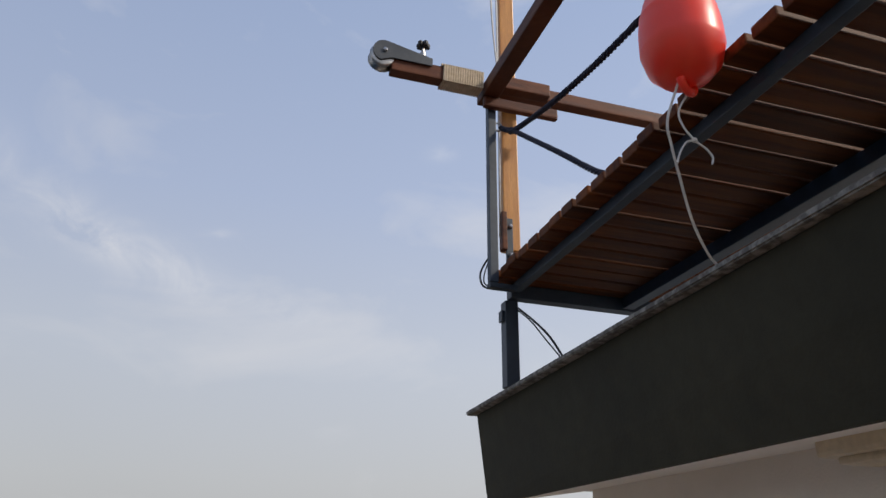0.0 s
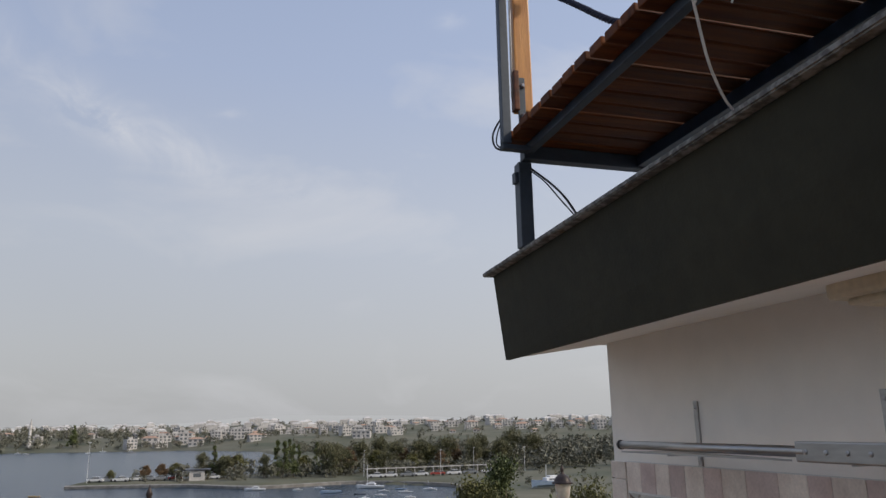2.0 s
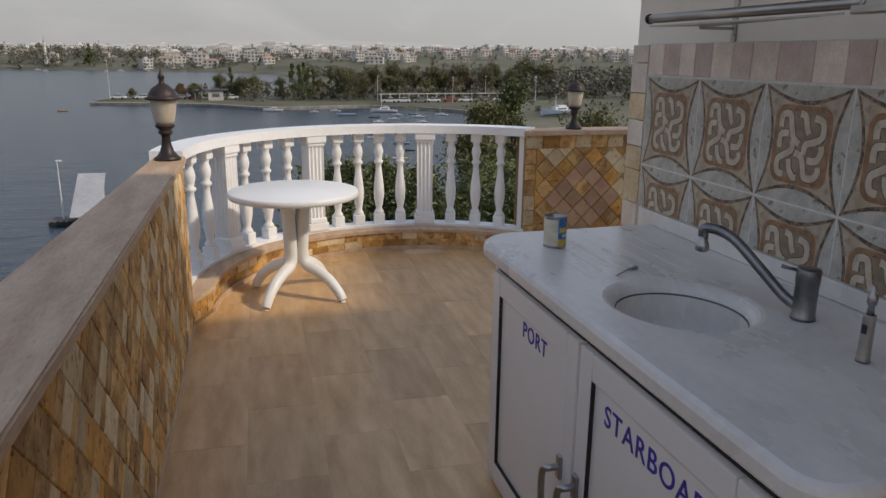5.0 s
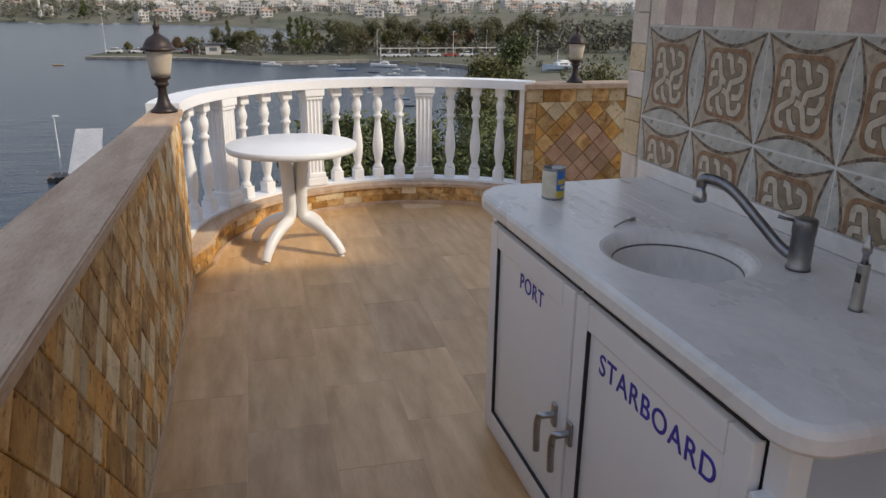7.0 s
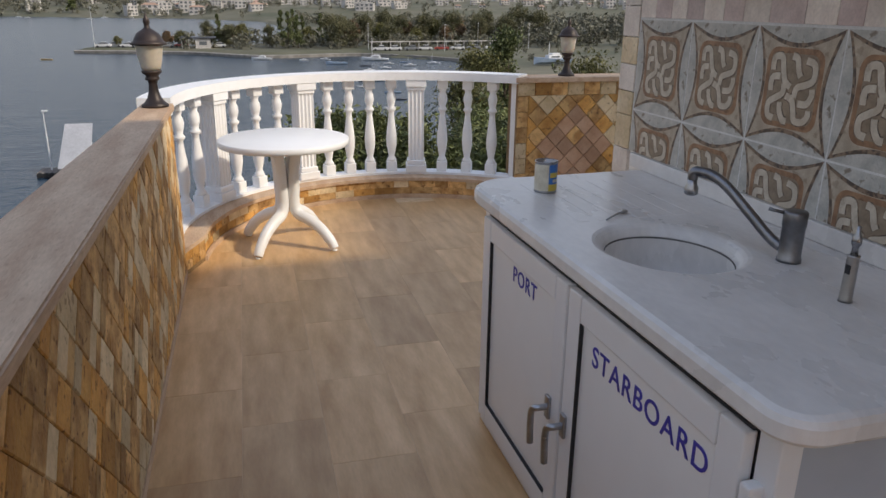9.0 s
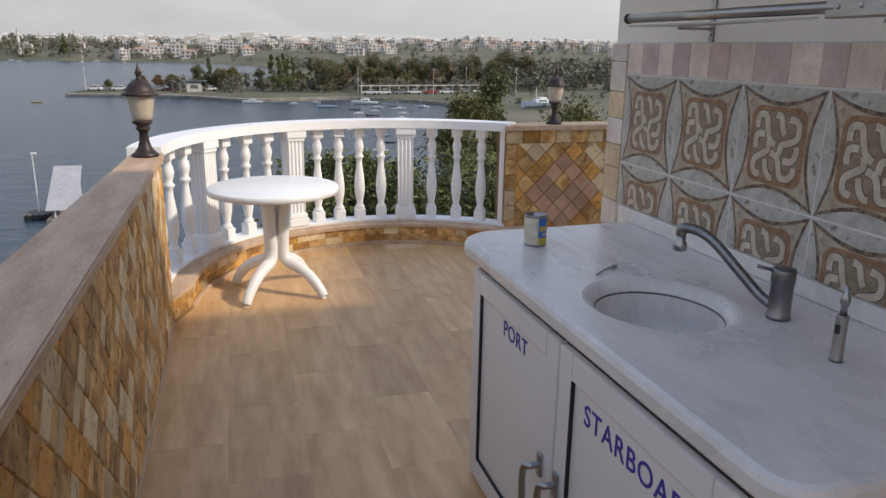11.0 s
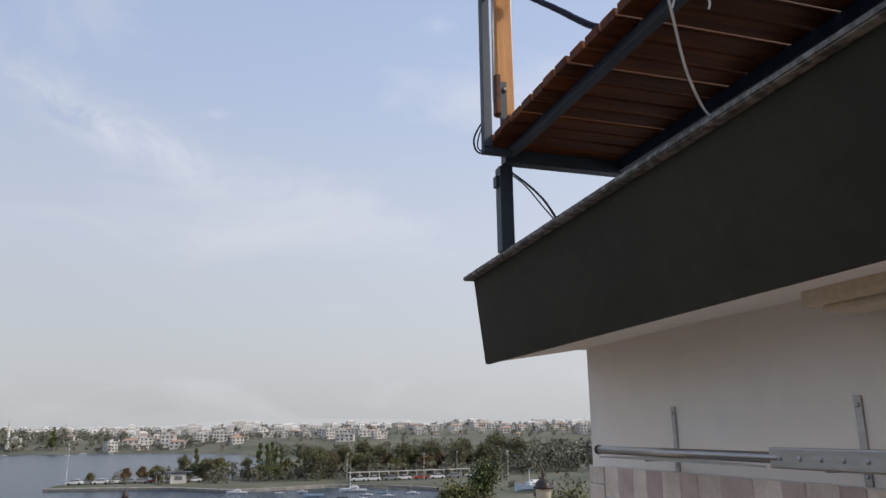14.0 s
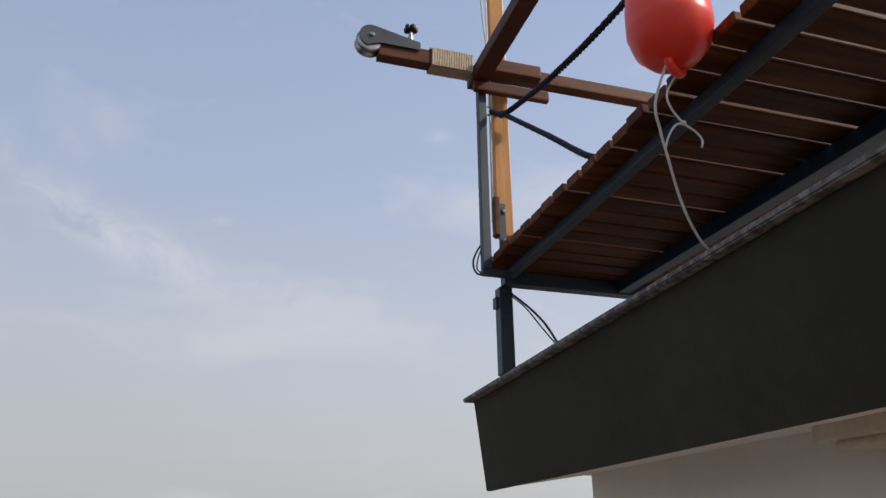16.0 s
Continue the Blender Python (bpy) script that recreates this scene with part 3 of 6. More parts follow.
for o_, h_ in ((rows_[-1], hrows[-1]), (rows_[0], hrows[0])):
    es = [bm.edges.get((c[i], c[(i + 1) % len(c)])) for c in (o_, h_) for i in range(len(c))]
    bmesh.ops.triangle_fill(bm, use_beauty=True, use_dissolve=False, edges=es)
bmesh.ops.recalc_face_normals(bm, faces=bm.faces)
part("slab", bm, M_MARBLE, counter)
part("upstand", slab(1.462, 1.4845, 0.77, 2.50, 0.921, 0.972, bevel=0.003), M_MARBLE, counter)
bm = bmesh.new()
prof = [(1.0, 0.0), (0.99, -0.03), (0.95, -0.07), (0.85, -0.105), (0.6, -0.13), (0.3, -0.137), (0.05, -0.138)]
rs = [[bm.verts.new((SX + (SA - 0.002) * k * math.cos(2 * math.pi * i / 40), SY + (SB - 0.002) * k * math.sin(2 * math.pi * i / 40), ZT - 0.036 + z)) for i in range(40)] for k, z in prof]
for p, q in zip(rs, rs[1:]):
    for i in range(40):
        bm.faces.new((p[i], q[i], q[(i + 1) % 40], p[(i + 1) % 40]))
bm.faces.new(rs[-1])
sink = part("sink_bowl", bm, M_MARBLE, counter, "carved oval marble bowl", smooth=True)
part("drain", lathe(bmesh.new(), [(0.026, 0), (0.028, 0.004), (0.012, 0.005)], (SX, SY, ZT - 0.174), 20), M_CHROME, sink, "chrome drain")
part("plug", lathe(bmesh.new(), [(0.013, 0), (0.014, 0.006), (0.008, 0.012)], (SX + 0.02, SY - 0.01, ZT - 0.171), 14), M_RED, sink, "red rubber plug")

bm = bmesh.new()
seal_rows = [[bm.verts.new((SX + (SA - d) * math.cos(2 * math.pi * i / 40), SY + (SB - d) * math.sin(2 * math.pi * i / 40), ZT - z)) for i in range(40)] for d, z in ((0.0004, 0.032), (0.0024, 0.0325), (0.0024, 0.0365), (0.0004, 0.0365))]
for p, q in zip(seal_rows, seal_rows[1:]):
    for i in range(40):
        bm.faces.new((p[i], q[i], q[(i + 1) % 40], p[(i + 1) % 40]))
part("bowl_seal", bm, M_SEAL, counter, "dark joint round the bowl")
for i in range(7):
    x = 0.95 + i * 0.062
    part("drainer_ridge", slab(x - 0.016, x + 0.016, 1.83, 2.30, ZT - 0.002, ZT + 0.0009, bevel=0.0008), M_MARBLE, counter)

cabinet = thing("sink_cabinet", (1.15, 1.6, 0.0), "white plastic sink cabinet with two lettered doors", "cabinet")
FX, Y0, Y1 = 0.828, 0.845, 2.335
part("side_panel", slab(FX + 0.012, 1.48, Y0, Y0 + 0.02, 0.0, 0.866), mat("blue_grey_panel", (0.42, 0.46, 0.51), (0.47, 0.51, 0.56), 0.45, 2, grain=0.2), cabinet, "pale blue-grey end panel")
part("side_panel", slab(FX + 0.012, 1.48, Y1 - 0.02, Y1, 0.0, 0.866), M_PANEL, cabinet)
part("bottom_panel", slab(FX + 0.012, 1.48, Y0 + 0.021, Y1 - 0.021, 0.04, 0.058), M_PANEL, cabinet)
for y0, y1, z0, z1 in ((Y0 - 0.004, Y0 + 0.05, 0.0, 0.866), (Y1 - 0.045, Y1 + 0.004, 0.0, 0.866), (Y0 + 0.052, Y1 - 0.047, 0.826, 0.866), (Y0 + 0.052, Y1 - 0.047, 0.0, 0.05)):
    part("frame_bar", slab(FX, FX + 0.045, y0, y1, z0, z1, bevel=0.004), M_PVC, cabinet)
part("seal", slab(FX + 0.004, FX + 0.03, Y0 + 0.05, Y1 - 0.045, 0.05, 0.826), M_BLACK, cabinet, "black rubber door seal")


def lettering(text, y, z, size, parent, tilt=0.0):
    """Raised letters on the door, read from the terrace."""
    cu = bpy.data.curves.new("lettering", "FONT")
    cu.body, cu.size, cu.extrude, cu.offset = text, size, 0.0008, 0.0003
    cu.space_character = 1.12
    ob = bpy.data.objects.new("lettering", cu)
    scene.collection.objects.link(ob)
    bpy.context.view_layer.update()
    me = bpy.data.meshes.new_from_object(ob.evaluated_get(bpy.context.evaluated_depsgraph_get()))
    bpy.data.objects.remove(ob)
    m = Matrix(((0, 0, -1, FX - 0.016), (-1, 0, 0, y), (0, 1, 0, z), (0, 0, 0, 1)))
    me.transform(m)
    me.materials.clear()
    me.materials.append(M_BLUEINK)
    o = new("lettering", me)
    o.parent = parent
    o.matrix_parent_inverse = whole_pose(parent).inverted()
    o["label"] = "dark blue letters"
    return o


for y0, y1, word, wy, wz, wsize, hy, gap in ((1.612, 2.285, "PORT", 2.020, 0.684, 0.070, 1.675, 0.0), (0.900, 1.600, "STARBOARD", 1.470, 0.664, 0.077, 1.572, 0.0)):
    door = part("door", slab(FX - 0.015, FX + 0.003, y0 + 0.075, y1 - 0.075, 0.058 + 0.075, 0.818 - 0.072), M_PANEL, cabinet, "white lettered door panel")
    for b0, b1, z0, z1 in ((y0, y0 + 0.07, 0.058, 0.822), (y1 - 0.07, y1, 0.058, 0.822), (y0 + 0.072, y1 - 0.072, 0.75, 0.822), (y0 + 0.072, y1 - 0.072, 0.058, 0.128)):
        part("door_frame", slab(FX - 0.026, FX + 0.002, b0, b1, z0, z1, bevel=0.006), M_PVC, door)
    for b0, b1, z0, z1 in ((y1 - 0.074, y1 - 0.0705, 0.129, 0.749), (y0 + 0.078, y1 - 0.078, 0.129, 0.132)):
        part("door_seal", slab(FX - 0.0255, FX + 0.001, b0, b1, z0, z1), M_BLACK, door, "black rubber glazing seal")
    part("door_gasket", slab(FX - 0.007, FX + 0.001, y0 + 0.002, y1 - 0.002, 0.8228, 0.8256), M_BLACK, door, "black rubber door gasket")
    lettering(word, wy, wz, wsize, door)
    bm = bmesh.new()
    box(bm, FX - 0.036, FX - 0.026, hy - 0.013, hy + 0.013, 0.395, 0.465, bevel=0.003)
    tube(bm, smooth_line([(FX - 0.03, hy, 0.43), (FX - 0.06, hy, 0.43), (FX - 0.072, hy + 0.012, 0.42), (FX - 0.074, hy + 0.016, 0.38), (FX - 0.072, hy + 0.016, 0.31)], 5), 0.010, 10)
    part("handle", bm, M_CHROME, door, "grey metal lever handle", smooth=True)
for z in (0.20, 0.70):
    bm = slab(FX - 0.03, FX + 0.004, Y0 + 0.018, Y0 + 0.046, z - 0.035, z + 0.035, bevel=0.006)
    part("hinge", bm, M_PVC, cabinet)

tap = thing("mixer_tap", (1.285, 1.40, 0.921), "dull chrome single-lever kitchen tap with a long spout", "tap")
part("body", lathe(bmesh.new(), [(0.029, 0), (0.029, 0.008), (0.0265, 0.012), (0.0265, 0.088), (0.028, 0.090), (0.028, 0.122), (0.026, 0.126), (0.010, 0.127)], (1.285, 1.40, 0.921), 24), M_TAP, tap, smooth=True)
line = smooth_line([(1.283, 1.405, 0.945), (1.262, 1.443, 0.965), (1.235, 1.497, 1.015), (1.205, 1.56, 1.072), (1.186, 1.60, 1.094), (1.170, 1.632, 1.098), (1.160, 1.645, 1.094), (1.159, 1.646, 1.075)], 6)
part("spout", tube(bmesh.new(), line, 0.0135, 12), M_TAP, tap, smooth=True)
part("aerator", lathe(bmesh.new(), [(0.012, 0), (0.018, 0.004), (0.018, 0.02), (0.013, 0.03), (0.013, 0.042)], (1.159, 1.646, 1.033), 18), M_CHROME, tap, smooth=True)
part("lever", tube(bmesh.new(), [(1.268, 1.412, 1.040), (1.245, 1.428, 1.044), (1.235, 1.436, 1.047)], [0.0045, 0.004, 0.005], 10), M_TAP, tap, smooth=True)

soap = thing("soap_pump", (1.222, 1.152, 0.921), "slim steel soap pump standing in the worktop", "soap pump")
part("tube", lathe(bmesh.new(), [(0.015, 0), (0.013, 0.006), (0.0125, 0.10), (0.0125, 0.102)], (1.222, 1.152, 0.921), 16), M_STEEL, soap, smooth=True)
part("window", slab(1.2075, 1.2095, 1.142, 1.154, 0.985, 1.004), M_BLACK, soap, "small dark window")
part("nozzle", lathe(bmesh.new(), [(0.008, 0.10), (0.006, 0.12), (0.010, 0.128), (0.010, 0.142), (0.005, 0.15), (0.004, 0.165)], (1.222, 1.152, 0.921), 14), M_CHROME, soap, smooth=True)

M_TIN_BLUE = mat("tin_blue_print", (0.03, 0.13, 0.42), (0.05, 0.2, 0.5), 0.35, 12)
M_TIN_YEL = mat("tin_yellow_print", (0.55, 0.42, 0.06), (0.65, 0.5, 0.1), 0.35, 12)
M_TIN_CREAM = mat("tin_cream_print", (0.55, 0.50, 0.38), (0.68, 0.64, 0.52), 0.35, 25)
can = thing("tin_can", (0.98, 2.19, 0.921), "opened food tin with a blue and yellow printed wrapper", "tin")
part("tin", lathe(bmesh.new(), [(0.036, 0), (0.038, 0.003), (0.0365, 0.007), (0.0365, 0.096), (0.039, 0.1), (0.0375, 0.103), (0.0355, 0.1), (0.0355, 0.01), (0.001, 0.009)], (0.98, 2.19, 0.921), 28), M_CHROME, can, smooth=True)


def wrap(a0, a1, z0, z1, m, r):
    bm = bmesh.new()
    n = 14
    v = [[bm.verts.new((0.98 + rr * math.cos(radians(a0 + (a1 - a0) * i / n)), 2.19 + rr * math.sin(radians(a0 + (a1 - a0) * i / n)), 0.921 + z)) for rr, z in ((r - 0.0006, z0), (r, z0), (r, z1), (r - 0.0006, z1))] for i in range(n + 1)]
    for p, q in zip(v, v[1:]):
        for k in range(4):
            bm.faces.new((p[k], p[(k + 1) % 4], q[(k + 1) % 4], q[k]))
    part("wrapper", bm, m, can)


wrap(200, 262, 0.008, 0.094, M_TIN_CREAM, 0.0372)
wrap(262, 350, 0.008, 0.094, M_TIN_BLUE, 0.0372)
wrap(-10, 200, 0.008, 0.094, M_TIN_CREAM, 0.0372)
wrap(262, 340, 0.008, 0.030, M_TIN_YEL, 0.0378)
wrap(268, 315, 0.052, 0.068, M_TIN_YEL, 0.0378)
wrap(285, 335, 0.036, 0.046, M_TIN_CREAM, 0.0378)

spoon = thing("spoon", (1.06, 1.86, 0.921), "small steel spoon lying by the sink", "spoon")
part("handle", tube(bmesh.new(), smooth_line([(1.012, 1.818, 0.925), (1.05, 1.845, 0.928), (1.085, 1.872, 0.927)], 4), 0.0028, 8), M_CHROME, spoon, smooth=True)
bm = bmesh.new()
bmesh.ops.create_icosphere(bm, subdivisions=2, radius=1.0)
bmesh.ops.transform(bm, matrix=pose(1.10, 1.884, 0.926, 0, 0, 38) @ Matrix.Diagonal((0.022, 0.013, 0.004, 1)), verts=bm.verts)
part("bowl", bm, M_CHROME, spoon, smooth=True)

# ---- steel bar on two wall brackets ----
bar = thing("grill_bar", (1.3, 1.6, 1.645), "grey steel bar and perforated arm on two wall brackets", "bar")
BX = 1.29
part("rod", tube(bmesh.new(), [(BX, 2.225, 1.647), (BX, 1.36, 1.645)], 0.0135, 14), M_STEEL, bar, smooth=True)
part("end_cap", lathe(bmesh.new(), [(0.015, 0), (0.016, 0.003), (0.016, 0.012), (0.01, 0.016)], (0, 0, 0), 14, m=pose(BX, 2.222, 1.647, -90, 0, 0)), M_BLACK, bar, "dark plastic cap")
part("arm", slab(BX - 0.012, BX + 0.016, 0.55, 1.385, 1.621, 1.669, bevel=0.004), M_STEEL, bar)
for i in range(12):
    part("rivet", lathe(bmesh.new(), [(0.006, 0), (0.006, 0.002), (0.003, 0.003)], (0, 0, 0), 10, m=pose(BX - 0.0118, 1.35 - i * 0.062, 1.645, 0, -90, 0)), M_CHROME, bar)
bm = prism(bmesh.new(), [(BX - 0.010, 2.212), (BX - 0.010, 1.40), (1.415, 2.045)], 1.622, 1.6265)
part("web_plate", bm, M_STEEL, bar, "thin brushed steel plate")
for y in (2.055, 1.30):
    br = part("bracket", slab(1.478, 1.4845, y - 0.011, y + 0.011, 1.578, 1.787, bevel=0.002), M_STEEL, bar)
    part("bracket_arm", slab(1.36, 1.478, y - 0.004, y + 0.004, 1.612, 1.6205), M_STEEL, br)
    for z in (1.765, 1.60):
        part("screw", lathe(bmesh.new(), [(0.006, 0), (0.006, 0.002), (0.002, 0.003)], (0, 0, 0), 8, m=pose(1.478, y, z, 0, -90, 0)), M_CHROME, br)

# lamp box under the soffit
M_CREAM = mat("yellowed_plastic", (0.66, 0.58, 0.42), (0.74, 0.66, 0.50), 0.6, 6)
lampbox = thing("batten_lamp", (1.40, 1.0, 2.03), "yellowed plastic batten lamp under the soffit, unlit", "lamp")
part("housing", slab(1.30, 1.45, -0.1, 1.25, 1.985, 2.035, bevel=0.012), M_CREAM, lampbox)
part("diffuser", slab(1.32, 1.43, -0.06, 1.21, 1.968, 1.986, bevel=0.008), M_CREAM, lampbox)

# ---- timber deck on the roof ----
deck = thing("roof_deck", (1.6, 1.0, 2.331), "roof platform of red-brown timber slats on a blue-grey steel frame", "deck")
DZ = 2.702
for x0, x1 in ((0.962, 0.992), (1.412, 1.457), (2.25, 2.30)):
    part("beam", slab(x0, x1, -1.1, 2.178, DZ - (0.032 if x0 < 1 else 0.045), DZ, bevel=0.003), M_STEEL_DK, deck)
part("beam", slab(0.957, 2.298, 2.18, 2.225, DZ - 0.052, DZ - 0.001, bevel=0.003), M_STEEL_DK, deck)
slat_me = None
rng = random.Random(5)
for i in range(39):
    y = 2.175 - i * 0.0838
    if slat_me is None:
        bm = slab(0.0, 1.42, -0.0352, 0.0352, 0.0, 0.030, bevel=0.004)
        ob = part("slat", bm, M_WOODX, deck)
        slat_me = ob.data
    else:
        ob = new("slat", slat_me)
        ob.parent = deck
        ob.matrix_parent_inverse = deck.matrix_basis.inverted()
    ob.matrix_basis = Matrix.Translation((0.889 + rng.uniform(-0.005, 0.005), y + rng.uniform(-0.0015, 0.0015), DZ + 0.001 + rng.uniform(0, 0.0015)))
for x, y in ((0.948, 2.215), (2.25, 2.215), (0.948, -1.08), (2.25, -1.08)):
    base = 2.331 if x < 1.3 else 2.311
    post = part("post", slab(x, x + 0.05, y, y + 0.048, base, DZ - 0.053, bevel=0.003), M_STEEL_DK, deck)
    if x < 1 and y > 2:
        part("clamp", slab(x - 0.012, x, y + 0.01, y + 0.04, DZ - 0.13, DZ - 0.09), M_STEEL_DK, post)
# outer upright and its foot
part("upright", slab(0.857, 0.890, 2.13, 2.16, DZ - 0.02, 3.446, bevel=0.003), M_STEEL_DK, deck)
part("upright_foot", slab(0.857, 0.965, 2.135, 2.168, DZ - 0.04, DZ - 0.021, bevel=0.003), M_STEEL_DK, deck)
part("upright", slab(0.846, 0.888, -1.06, -1.02, DZ - 0.02, 3.446, bevel=0.003), M_STEEL_DK, deck)
part("upright_foot", slab(0.846, 0.966, -1.06, -1.02, DZ - 0.06, DZ - 0.022, bevel=0.003), M_STEEL_DK, deck)
part("mast", slab(0.954, 1.022, 2.228, 2.268, DZ + 0.155, 5.2, bevel=0.005), M_MAST, deck, "varnished orange timber mast")
part("mast_shoe", slab(0.932, 0.953, 2.19, 2.225, DZ + 0.14, 3.0, bevel=0.004), M_WOOD, deck)
plate = part("mast_plate", slab(0.958, 0.986, 2.216, 2.226, DZ + 0.03, 2.985, bevel=0.002), M_STEEL_DK, deck)
for z in (2.83, 2.95):
    part("bolt", lathe(bmesh.new(), [(0.010, 0), (0.010, 0.007), (0.004, 0.011)], (0, 0, 0), 6, m=pose(0.974, 2.216, z, 90, 0, 0)), M_CHROME, plate, "bright bolt")
part("rail", slab(0.828, 0.894, -1.1, 2.18, 3.447, 3.502, bevel=0.006), M_WOOD, deck, "red-brown timber handrail")
part("rail", slab(0.90, 2.35, 2.165, 2.218, 3.53, 3.586, bevel=0.006), M_WOOD, deck, "red-brown timber handrail")
# boom with block and lashing
part("boom", slab(0.452, 0.822, 2.085, 2.135, 3.466, 3.528, bevel=0.005), M_WOOD, deck, "timber boom reaching out over the edge")
part("boom", slab(0.832, 1.146, 2.10, 2.128, 3.40, 3.446, bevel=0.008), M_WOOD, deck, "timber boom reaching out over the edge")
part("boom", slab(0.897, 1.12, 2.105, 2.155, 3.505, 3.563, bevel=0.006), M_WOOD, deck)
coil = []
for i in range(17 * 4 + 1):
    q = ((-1, 1), (1, 1), (1, -1), (-1, -1))[i % 4]
    coil.append((0.652 + i * 0.0097 / 4, 2.11 + 0.030 * q[0], 3.497 + 0.036 * q[1]))
bm = tube(bmesh.new(), coil, 0.0052, 6)
part("lashing", bm, M_JUTE, deck, "pale twine lashing")
M_BLOCK = mat("dark_grey_casting", (0.05, 0.055, 0.06), (0.08, 0.085, 0.09), 0.45, 8, metal=0.2)
for y in (2.075, 2.141):
    prof = corner(0.423, 3.538, 0.047, 80, 250, 12) + [(0.452, 3.512), (0.61, 3.512), (0.61, 3.545)]
    bm = bmesh.new()
    a = [bm.verts.new((x, y, z)) for x, z in prof]
    b = [bm.verts.new((x, y + 0.006, z)) for x, z in prof]
    bm.faces.new(a)
    bm.faces.new(b[::-1])
    for i in range(len(a)):
        bm.faces.new((a[i], b[i], b[(i + 1) % len(a)], a[(i + 1) % len(a)]))
    cheek = part("block_cheek", bm, M_BLOCK, deck, "dark grey pulley cheek")
    part("axle_bolt", lathe(bmesh.new(), [(0.009, 0), (0.009, 0.006), (0.004, 0.009)], (0, 0, 0), 8, m=pose(0.423, y if y < 2.1 else y + 0.006, 3.540, 90 if y < 2.1 else -90, 0, 0)), M_CHROME, cheek)
part("sheave", lathe(bmesh.new(), [(0.044, 0), (0.052, 0.006), (0.044, 0.018), (0.044, 0.032), (0.052, 0.044), (0.044, 0.05)], (0, 0, 0), 28, m=pose(0.419, 2.084, 3.526, -90, 0, 0)), M_STEEL, deck, "grey pulley wheel", smooth=True)
part("knob_stem", lathe(bmesh.new(), [(0.012, 0), (0.012, 0.06), (0.007, 0.065), (0.007, 0.085)], (0.580, 2.11, 3.530), 12), M_STEEL, deck)
bm = bmesh.new()
lathe(bm, [(0.010, 0), (0.016, 0.006), (0.016, 0.022), (0.008, 0.028)], (0.580, 2.11, 3.613), 12)
for k in range(5):
    a = radians(72 * k)
    lathe(bm, [(0.008, 0.002), (0.011, 0.008), (0.011, 0.02), (0.006, 0.025)], (0.580 + 0.017 * math.cos(a), 2.11 + 0.017 * math.sin(a), 3.613), 8)
part("star_knob", bm, M_BLACK, deck, "black plastic star knob")


def laid_rope(pts, r, material, name, parent, label=""):
    """Three twisted strands along a line."""
    line = smooth_line(pts, 40)
    bm = bmesh.new()
    length, acc = 0.0, [0.0]
    for a, b in zip(line, line[1:]):
        length += (b - a).length
        acc.append(length)
    for k in range(3):
        strand = []
        for i, p in enumerate(line):
            d = (line[min(i + 1, len(line) - 1)] - line[max(i - 1, 0)]).normalized()
            s = d.cross(Vector((0, 0, 1))).normalized() if abs(d.z) < 0.95 else Vector((1, 0, 0))
            u = s.cross(d)
            ang = acc[i] * 110 + 2 * math.pi * k / 3
            strand.append(p + r * 0.5 * (math.cos(ang) * s + math.sin(ang) * u))
        tube(bm, strand, r * 0.58, 6)
    return part(name, bm, material, parent, label, smooth=True)


shackle = part("shackle", tube(bmesh.new(), [(0.905 + 0.018 * math.cos(a), 2.15, 3.343 + 0.018 * math.sin(a)) for a in [2 * math.pi * k / 16 for k in range(17)]], 0.004, 8), M_CHROME, deck, "steel ring")
laid_rope([(0.915, 2.145, 3.338), (0.91, 2.06, 3.275), (0.90, 1.96, 3.218), (0.90, 1.582, 3.121), (0.90, 1.137, 3.057), (0.885, 0.3, 2.98), (0.88, -1.04, 2.95)], 0.0105, M_NAVY, "rope_rail", deck, "navy laid rope")
laid_rope([(0.905, 2.02, 3.255), (0.90, 1.95, 3.196), (0.90, 1.642, 2.938), (0.90, 1.45, 2.772), (0.91, 1.40, 2.735)], 0.0095, M_NAVY, "rope_rail", deck, "navy laid rope")
part("halyard", tube(bmesh.new(), [(0.932, 2.215, 2.90), (0.934, 2.21, 3.3), (0.934, 2.21, 3.62), (0.93, 2.205, 5.1)], 0.0045, 8), M_CORD, deck, "pale cord along the mast", smooth=True)
part("halyard", tube(bmesh.new(), smooth_line([(0.934, 2.205, 3.62), (0.905, 2.2, 4.0), (0.91, 2.2, 4.6)], 8), 0.004, 8), M_CORD, deck, smooth=True)
part("cleat", slab(0.912, 0.952, 2.195, 2.21, 3.655, 3.665, bevel=0.002), M_CHROME, deck)

cable = thing("black_cable", (0.94, 2.2, 2.34), "thin black cable looped round the steel post", "cable")
part("loop", tube(bmesh.new(), smooth_line([(0.875, 2.17, 2.80), (0.845, 2.17, 2.75), (0.833, 2.17, 2.71), (0.846, 2.172, 2.675), (0.885, 2.178, 2.672), (0.945, 2.205, 2.685)], 8), 0.0035, 6), M_BLACK, cable, smooth=True)
part("loop", tube(bmesh.new(), smooth_line([(0.87, 2.17, 2.78), (0.852, 2.17, 2.73), (0.848, 2.17, 2.69), (0.875, 2.178, 2.672)], 8), 0.0025, 6), M_BLACK, cable, smooth=True)
part("tail", tube(bmesh.new(), smooth_line([(0.992, 2.22, 2.63), (1.018, 2.12, 2.545), (1.030, 2.02, 2.455), (1.035, 1.915, 2.334)], 8), 0.004, 6), M_BLACK, cable, smooth=True)
part("tail", tube(bmesh.new(), smooth_line([(0.992, 2.22, 2.62), (1.012, 2.14, 2.552), (1.024, 2.04, 2.452), (1.035, 1.915, 2.334)], 8), 0.0025, 6), M_BLACK, cable, smooth=True)

